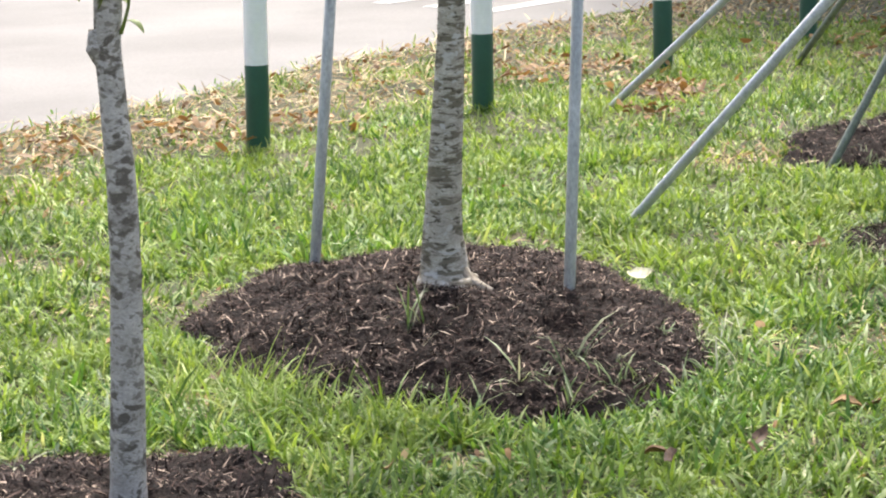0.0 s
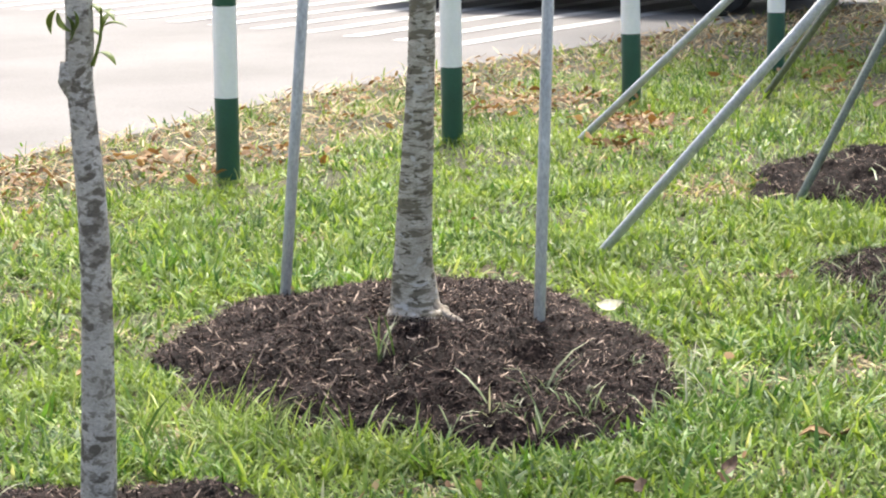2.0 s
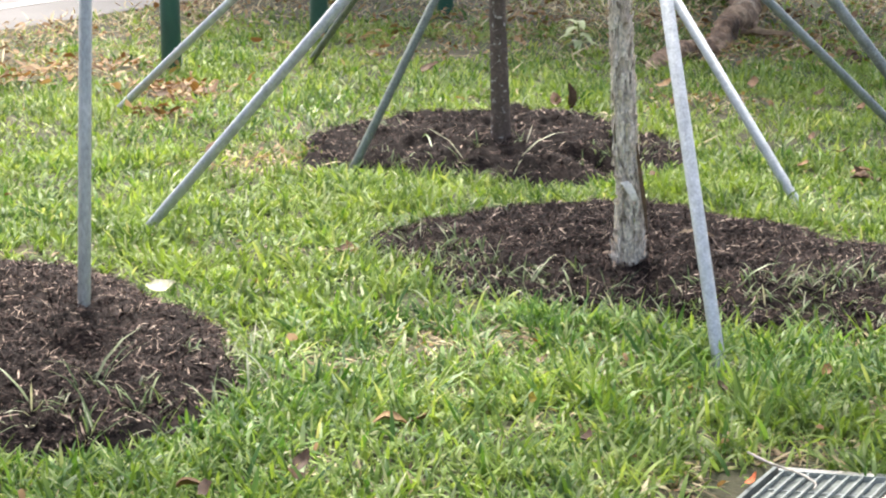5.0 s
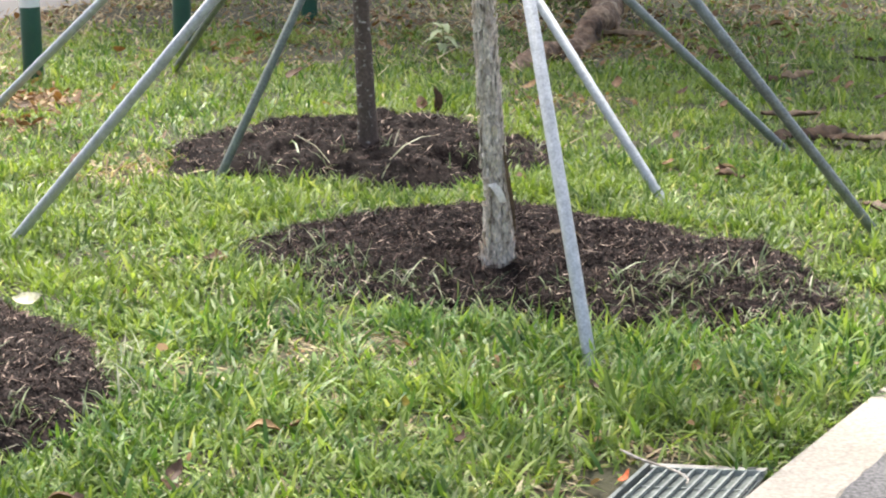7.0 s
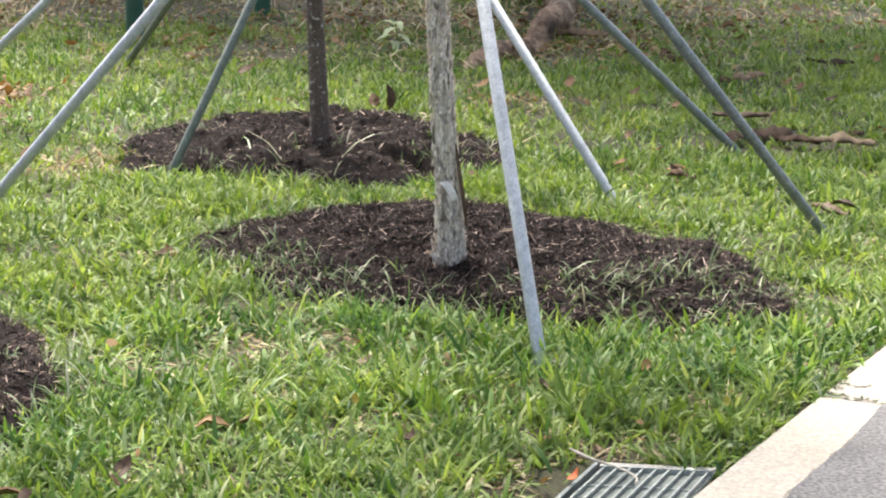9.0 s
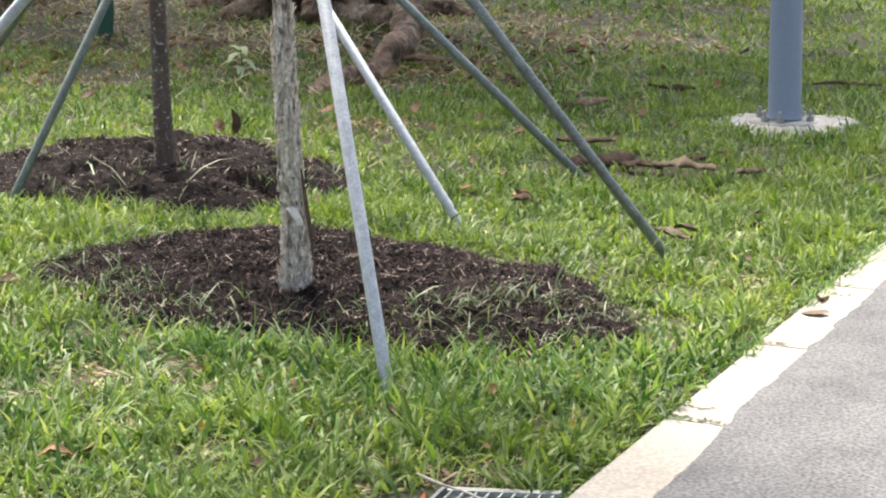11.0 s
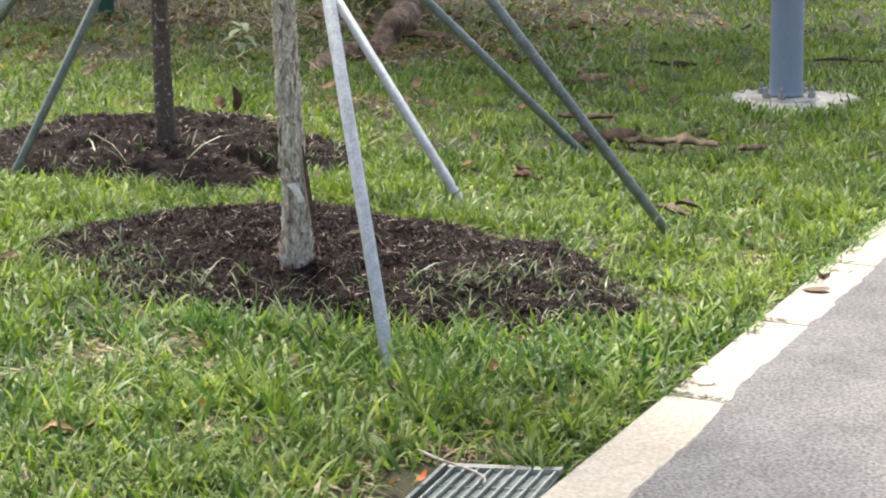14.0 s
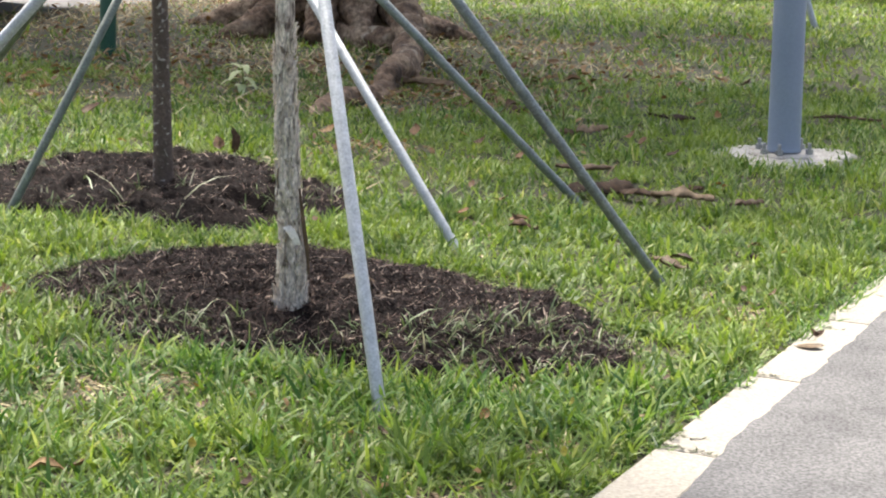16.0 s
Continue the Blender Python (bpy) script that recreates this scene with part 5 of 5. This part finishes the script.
def sow(r0, r1, tufts, per, seed, length, width):
    """Tufts over a fan of the lawn between two distances."""
    rng = np.random.RandomState(seed)
    r = np.sqrt(rng.uniform(r0 * r0, r1 * r1, tufts))
    a = rng.uniform(radians(-19), radians(37), tufts)
    tx, ty = -r * np.sin(a), r * np.cos(a)
    tl = 1.12 * length * (0.35 + 0.65 * fbm(tx, ty, 1.7, 60) + 0.65 * fbm(tx, ty, 5.0, 61)) * (0.7 + 0.6 * rng.rand(tufts))
    x, y = np.repeat(tx, per) + rng.normal(0, 0.014, tufts * per), np.repeat(ty, per) + rng.normal(0, 0.014, tufts * per)
    L = np.repeat(tl, per) * (0.55 + 0.75 * rng.rand(tufts * per))
    lush = np.exp(-(((x + 2.2) / 0.5) ** 2 + ((y - 4.62) / 0.3) ** 2)) + 0.5 * np.exp(-(((x + 2.75) / 0.3) ** 2 + ((y - 4.98) / 0.2) ** 2)) + 0.3 * deep(x, y)
    L = L * (1 + 0.9 * lush)
    dr = dryness(x, y)
    gap = np.clip((fbm(x, y, 4.6, 66) - 0.32) * 5, 0.45 if r0 < 6 else 0.28, 1)
    ok = keep(x, y, rng) & (rng.rand(len(x)) > 0.2 * dr) & (rng.rand(len(x)) < gap)
    x, y, L, dr = x[ok], y[ok], L[ok], dr[ok]
    n = len(x)
    rim = np.min([mound_r(x, y, k) for k in range(4)], axis=0)
    L *= np.clip(0.8 + (rim - 0.95) * 1.2 + 0.8 * lush[ok], 0.8, 1)
    L *= np.clip(0.42 + (mound_r(x, y, 0) - 0.95) * 2.0 + 0.5 * lush[ok], 0.42, 1)     # short turf at the first mound's foot
    L *= np.clip(0.4 + kerb_side(x, y) * 7, 0.4, 1)
    W = width * (0.45 + 1.25 * rng.rand(n) ** 1.5) * (1 - 0.4 * np.clip(lush[ok], 0, 1))
    az, lean, curl = rng.rand(n) * 2 * np.pi, rng.uniform(0.15, 1.15, n), rng.uniform(0.15, 1.6, n)
    dry = rng.rand(n) < dr
    rich = ~dry & (rng.rand(n) < 0.65 * deep(x, y) + 0.5 * np.clip(fbm(x, y, 2.1, 68) * 3 - 1.6, 0, 1))
    lean[dry] += 0.7
    z = (fbm(x, y, 0.9, 3) - 0.5) * 0.04 * np.clip(np.minimum(kerb_side(x, y), road_side(x, y)) * 2 - 0.3, 0, 1)
    return [(x[m], y[m], z[m], L[m] * (0.8 if q == 1 else 1), W[m] * (1.1 if q == 1 else 1.25 if q == 2 else 1), az[m], lean[m], curl[m], rng) for q, m in ((0, ~dry & ~rich), (1, dry), (2, rich))]


for r0, r1, tufts, per, length, width, tag in ((3.6, 6.2, 15500, 7, 0.075, 0.0083, "near"), (6.2, 9.2, 26000, 6, 0.07, 0.0088, "middle"), (9.2, 14.0, 36000, 6, 0.066, 0.0098, "far"), (14.0, 23.5, 40000, 5, 0.068, 0.015, "edge")):
    green, dry, rich = sow(r0, r1, tufts, per, int(r0 * 10), length, width)
    tagged(part("grass", blade_mesh("grass", *green), M_GRASS), "bright green broad-bladed lawn grass", "grass", kind="stuff")
    tagged(part("dry_grass", blade_mesh("dry_grass", *dry), M_DRY), "straw-coloured dead grass among the lawn", "dry grass", kind="stuff")
    tagged(part("lush_grass", blade_mesh("lush_grass", *rich), M_LUSH), "deep green thick lawn grass in patches", "grass", kind="stuff")


def straw():
    """Long flattened straw along the road's edge and under the old tree."""
    rng = np.random.RandomState(55)
    n = 60000
    x, y = rng.uniform(-6.4, 3.0, n), rng.uniform(7.0, 20.5, n)
    rs = road_side(x, y)
    want = np.clip(1.55 - rs / 1.2, 0, 1) * np.clip(fbm(x, y, 1.8, 57) * 2.6 - 0.55, 0.1, 1)
    want = np.maximum(want, 1.5 * np.exp(-((x + 0.1) ** 2 / 3.4 + (y - 14.9) ** 2 / 5.0)) * np.clip(fbm(x, y, 2.2, 58) * 3 - 0.9, 0, 1))
    for sx, sy, r in ((0.04, 10.5, 0.17), (0.16, 10.4, 0.12), (-1.8, 8.72, 0.2), (-0.42, 5.86, 0.1)):
        want = np.maximum(want, 1.2 * np.exp(-((x - sx) ** 2 + (y - sy) ** 2) / (r * r)))
    ok = (rng.rand(n) < want * 0.5) & (rs > rng.normal(0.0, 0.06, n))
    x, y = x[ok], y[ok]
    n = len(x)
    me = blade_mesh("straw", x, y, rng.uniform(0.01, 0.05, n), rng.uniform(0.06, 0.17, n), rng.uniform(0.005, 0.013, n), rng.rand(n) * 6.283, rng.uniform(0.9, 1.5, n), rng.uniform(0.0, 0.5, n), rng)
    tagged(part("straw", me, M_DRY), "flattened tan straw along the road edge", "straw", kind="stuff")


straw()


def rough_lawn():
    """Sparser turf on the rest of the lawn round the path."""
    rng = np.random.RandomState(33)
    tx, ty = rng.uniform(-9, 2.0, 15000), rng.uniform(-7, 8, 15000)
    ang, r = np.degrees(np.arctan2(-tx, ty)), np.hypot(tx, ty)
    out = ~((ang > -19) & (ang < 37) & (r > 3.6))
    x, y = (np.repeat(q[out], 4) + rng.normal(0, 0.03, out.sum() * 4) for q in (tx, ty))
    ok = keep(x, y, rng)
    x, y = x[ok], y[ok]
    n = len(x)
    me = blade_mesh("grass", x, y, np.zeros(n), rng.uniform(0.05, 0.11, n), rng.uniform(0.007, 0.014, n), rng.rand(n) * 6.283, rng.uniform(0.1, 0.8, n), rng.uniform(0.2, 1.5, n), rng)
    tagged(part("grass", me, M_GRASS), "thinner green lawn grass beside the path", "grass", kind="stuff")


rough_lawn()


def weeds_on_mounds():
    rng = np.random.RandomState(77)
    xs, ys, zs, Ls = [], [], [], []
    for k, n, lo in ((0, 40, 0.84), (1, 330, 0.62), (2, 60, 0.55), (3, 30, 0.6)):
        cx, cy, a, b, turn, _ = MOUNDS[k]
        for _ in range(n):
            r, t = rng.uniform(lo, 1.0), rng.rand() * 2 * np.pi
            if k == 1 and rng.rand() < 0.42:
                r, t = rng.uniform(0.62, 1.03), rng.normal(-0.25, 0.5)
            elif k == 1:
                r, t = rng.uniform(0.66, 1.05), rng.normal(-1.7, 0.95)
            u, v = r * a * np.cos(t), r * b * np.sin(t)
            x, y = cx + u * math.cos(turn) - v * math.sin(turn), cy + u * math.sin(turn) + v * math.cos(turn)
            m = rng.randint(3, 9) if k != 1 else rng.randint(2, 6)
            xs.append(x + rng.normal(0, 0.012, m)), ys.append(y + rng.normal(0, 0.012, m))
            Ls.append(rng.uniform(0.05, 0.125) * rng.uniform(0.6, 1.1, m))
            zs.append(mound_z(xs[-1], ys[-1], k))
    for x, y, m, L in ((-2.02, 5.06, 5, 0.2), (-1.99, 5.10, 4, 0.16), (-1.50, 5.05, 3, 0.2), (-1.52, 4.98, 3, 0.15), (-1.62, 4.86, 5, 0.13), (-1.38, 4.95, 5, 0.12), (-1.25, 5.75, 6, 0.16), (-1.2, 5.6, 7, 0.15), (-1.16, 5.25, 9, 0.17), (-1.12, 5.4, 9, 0.17), (-1.2, 5.1, 8, 0.15), (-1.3, 4.9, 7, 0.14), (-1.45, 4.8, 7, 0.14), (-1.7, 4.72, 7, 0.13)):
        xs.append(x + rng.normal(0, 0.008, m)), ys.append(y + rng.normal(0, 0.008, m))
        Ls.append(L * rng.uniform(0.8, 1.1, m)), zs.append(mound_z(xs[-1], ys[-1], 0))
    x, y, z, L = (np.concatenate(q) for q in (xs, ys, zs, Ls))
    n = len(x)
    me = blade_mesh("weeds", x, y, z, L, rng.uniform(0.003, 0.0072, n), rng.rand(n) * 6.283, rng.uniform(0.2, 1.0, n), rng.uniform(0.3, 1.6, n), rng)
    tagged(part("weed_grass", me, M_WEED), "loose tufts of grass growing in the mulch", "weeds", kind="stuff")


weeds_on_mounds()


def long_blades():
    """A few long pale folded blades leaning out of the mulch and its rim."""
    rng = np.random.RandomState(15)
    spots = ((-1.52, 5.06, 0.22, 0.9), (-1.50, 5.05, 0.20, 0.8), (-1.17, 5.75, 0.20, 2.4), (-1.15, 5.6, 0.22, 2.0), (-1.12, 5.5, 0.2, 1.2), (-1.95, 4.95, 0.17, 0.6), (-1.62, 4.88, 0.2, 2.6), (-0.62, 7.55, 0.16, 1.4), (-0.2, 7.5, 0.15, 1.0), (0.15, 6.35, 0.18, 0.5),
             (0.55, 6.6, 0.2, 2.2), (0.65, 6.75, 0.18, 0.4), (-0.95, 8.6, 0.3, 2.7), (-0.7, 8.55, 0.26, 0.5), (-1.1, 8.75, 0.24, 1.9), (-0.4, 8.7, 0.22, 0.2), (-0.5, 6.45, 0.2, 1.1), (-0.35, 6.3, 0.18, 2.0))
    x, y, L, az = (np.array(q) for q in zip(*spots))
    n = len(x)
    z = np.maximum(0, np.max([mound_z(x, y, k) * (mound_r(x, y, k) < 1) for k in range(4)], axis=0))
    me = blade_mesh("long_blades", x, y, z, L, rng.uniform(0.005, 0.009, n), az, rng.uniform(0.4, 1.0, n), rng.uniform(0.6, 1.5, n), rng)
    tagged(part("long_blades", me, M_PALEBLADE), "long pale grass blades leaning over the mulch", "weeds", kind="stuff")


long_blades()


def litter():
    """Small dry leaf scraps, thick along the road's edge, thin on the lawn."""
    rng = np.random.RandomState(91)
    n = 48000
    r = np.sqrt(rng.uniform(16, 500, n))
    a = rng.uniform(radians(-18), radians(37), n)
    x, y = -r * np.sin(a), r * np.cos(a)
    ok = (rng.rand(n) < dryness(x, y) ** 2 * 0.6 + 0.006) & keep(x, y, rng) & (road_side(x, y) > 0.04)
    clumps = ((-2.77, 10.75, 0.13, 90), (-2.62, 10.55, 0.12, 60), (-2.56, 9.85, 0.10, 40), (-4.2, 9.25, 0.15, 35), (-4.7, 9.0, 0.2, 50), (-3.33, 11.6, 0.22, 90), (-3.7, 11.0, 0.25, 60), (0.04, 10.5, 0.14, 22), (-2.2, 12.2, 0.2, 20),
              (0.8, 13.5, 0.5, 120), (-0.9, 14.0, 0.7, 160), (1.8, 15.0, 0.6, 110), (0.5, 14.5, 0.5, 90), (1.0, 12.3, 0.3, 40), (-5.0, 8.4, 0.25, 60), (0.3, 12.4, 0.3, 40), (0.75, 12.9, 0.25, 30), (-0.3, 13.6, 0.4, 60))
    x = np.concatenate([x[ok]] + [rng.normal(cx, r, m) for cx, cy, r, m in clumps])
    y = np.concatenate([y[ok]] + [rng.normal(cy, r, m) for cx, cy, r, m in clumps])
    n = len(x)
    c = np.stack([x, y, rng.uniform(0.012, 0.055, n)], -1)
    az, L = rng.rand(n) * 6.283, rng.uniform(0.025, 0.075, n) * (0.6 + 1.1 * fbm(x, y, 2.5, 95) ** 1.5)
    L *= np.where(np.hypot(x, y) < 8, 0.62, 0.85)
    L[ok.sum():] *= 1.15
    d = np.stack([np.cos(az), np.sin(az), rng.normal(0, 0.35, n)], -1) * L[:, None]
    s = np.stack([-np.sin(az), np.cos(az), rng.normal(0, 0.5, n)], -1) * (L * rng.uniform(0.10, 0.26, n))[:, None]
    up = np.array([0, 0, 1.0]) * (L * rng.uniform(0.05, 0.3, n))[:, None]
    v = np.stack([c - d * 0.5, c - d * 0.2 + s + up * 0.7, c - d * 0.2 - s + up * 0.9, c + d * 0.2 + s * 0.85 + up, c + d * 0.2 - s * 0.8 + up * 1.3, c + d * 0.5 + up * 0.5], 1)
    b = (np.arange(n) * 6)[:, None]
    me = polys("leaf_litter", v.reshape(-1, 3), b + [1, 2, 4, 3], np.concatenate([b + [0, 2, 1], b + [3, 4, 5]]), True)
    tagged(part("leaf_litter", me, M_LITTER), "dry orange and tan leaf litter along the road edge", "leaf litter", kind="stuff")


litter()


def curled_leaves():
    """Broad curled dead leaves lying thick in drifts along the road's edge and round the brace feet."""
    rng = np.random.RandomState(64)
    n = 9000
    x, y = rng.uniform(-7.5, -1.5, n), rng.uniform(5.0, 15.5, n)
    rs = road_side(x, y)
    want = np.clip(1.25 - np.abs(rs - 0.55) / 0.75, 0, 1) * np.clip(fbm(x, y, 1.5, 71) * 5 - 2.3, 0, 1)
    ok = (rng.rand(n) < want * 0.36) & (rs > 0.06)
    drifts = ((-2.78, 10.75, 0.16, 40), (-2.60, 10.55, 0.14, 26), (-3.35, 11.6, 0.2, 34), (-4.25, 9.25, 0.16, 30), (-4.75, 8.9, 0.2, 40), (-5.2, 8.2, 0.2, 40), (-5.5, 7.6, 0.2, 36), (-3.7, 11.2, 0.22, 34), (0.3, 12.5, 0.3, 20),
              (-0.9, 14.0, 0.6, 50), (0.8, 13.2, 0.4, 40), (1.6, 14.6, 0.5, 30), (-1.6, 13.2, 0.5, 30), (0.1, 14.2, 0.5, 40))
    x = np.concatenate([x[ok]] + [rng.normal(cx, r, m) for cx, cy, r, m in drifts])
    y = np.concatenate([y[ok]] + [rng.normal(cy, r, m) for cx, cy, r, m in drifts])
    n = len(x)
    L = 0.028 + 0.062 * rng.rand(n) ** 1.6
    az, el = rng.rand(n) * 6.283, rng.normal(0, 0.3, n)
    d = np.stack([np.cos(az) * np.cos(el), np.sin(az) * np.cos(el), np.sin(el)], -1)
    s = np.stack([-np.sin(az), np.cos(az), rng.normal(0, 0.35, n)], -1)
    up = np.array([0, 0, 1.0])
    c = np.stack([x, y, rng.uniform(0.025, 0.06, n)], -1)
    curl, cup, wide = rng.uniform(-0.5, 0.9, n), rng.uniform(0.2, 0.9, n), rng.uniform(0.18, 0.34, n)
    pts = []
    for t in (0.0, 0.25, 0.5, 0.75, 1.0):
        w = L * wide * math.sin(math.pi * (0.08 + 0.87 * t)) ** 0.8
        mid = c + d * (L * (t - 0.5))[:, None] + up * (L * curl * (t - 0.45) ** 2)[:, None]
        for q in (-1, 0, 1):
            pts.append(mid + s * (q * w)[:, None] + up * (abs(q) * cup * w)[:, None])
    v = np.stack(pts, 1)
    b = (np.arange(n) * 15)[:, None]
    quads = np.concatenate([b + [3 * i + j, 3 * i + j + 1, 3 * i + j + 4, 3 * i + j + 3] for i in range(4) for j in range(2)])
    me = polys("curled_leaves", v.reshape(-1, 3), quads, np.zeros((0, 3), int), True)
    tagged(part("curled_leaves", me, M_CURLED), "drifts of curled orange-brown dead leaves along the road edge", "leaf litter", kind="stuff")


curled_leaves()


def kerb_growth():
    """Grass leaning over the kerb's edge and thin runners creeping across its joints."""
    rng = np.random.RandomState(23)
    n = 2600
    s = rng.uniform(0.45, 9.5, n)
    p = np.array([KERB_P.x, KERB_P.y]) + s[:, None] * np.array([KERB_U.x, KERB_U.y])
    reach = np.clip(fbm(s, s * 0.0 + 2.0, 3.1, 97) * 3 - 1.35, 0.05, 1)
    w = rng.uniform(-0.03, 0.055, n) * np.where(rng.rand(n) < 0.9, reach, 1)
    p = p + w[:, None] * np.array([KERB_N.x, KERB_N.y])
    ok = rng.rand(n) < reach
    x, y = p[ok, 0], p[ok, 1]
    gu, gn = (x - 0.332) * -0.36 + (y - 4.752) * -0.933, (x - 0.332) * 0.992 + (y - 4.752) * -0.12
    ok = ~((gu > -0.1) & (gu < 0.8) & (gn > -0.3) & (gn < 0.3))
    x, y = x[ok], y[ok]
    m = len(x)
    me = blade_mesh("edge_grass", x, y, np.full(m, 0.014), rng.uniform(0.025, 0.075, m), rng.uniform(0.004, 0.009, m), rng.rand(m) * 6.283, rng.uniform(0.5, 1.4, m), rng.uniform(0.0, 0.5, m), rng)
    tagged(part("edge_grass", me, M_LUSH), "short grass creeping over the kerb edge", "grass", kind="stuff")
    rnd = random.Random(31)
    xs, ys, az, Ls = [], [], [], []
    for k, (s0, length) in enumerate(((0.50, 0.20), (0.60, 0.12), (0.55, 0.05), (1.385, 0.10), (1.80, 0.12), (2.12, 0.13), (2.45, 0.1), (2.75, 0.11), (3.20, 0.12), (4.09, 0.15))):
        drift = rnd.uniform(-0.15, 0.15)
        for j in range(int(length / 0.011)):
            w = 0.011 * j
            q = KERB_P + KERB_U * (s0 + drift * w + 0.006 * math.sin(j * 0.7 + k)) + KERB_N * (w - 0.01)
            for _ in range(2):
                xs.append(q.x), ys.append(q.y)
                az.append(math.atan2(KERB_N.y, KERB_N.x) + rnd.uniform(-1.0, 1.0) + (0 if rnd.random() < 0.7 else 2)), Ls.append(rnd.uniform(0.012, 0.03))
    m = len(xs)
    me = blade_mesh("runner", np.array(xs), np.array(ys), np.full(m, 0.019), np.array(Ls), rng.uniform(0.004, 0.008, m), np.array(az), rng.uniform(1.2, 1.55, m), rng.uniform(0, 0.1, m), rng)
    tagged(part("creeping_runner", me, M_RUNNER), "thin creeping grass runners across the kerb joints", "runner grass", kind="stuff")


kerb_growth()
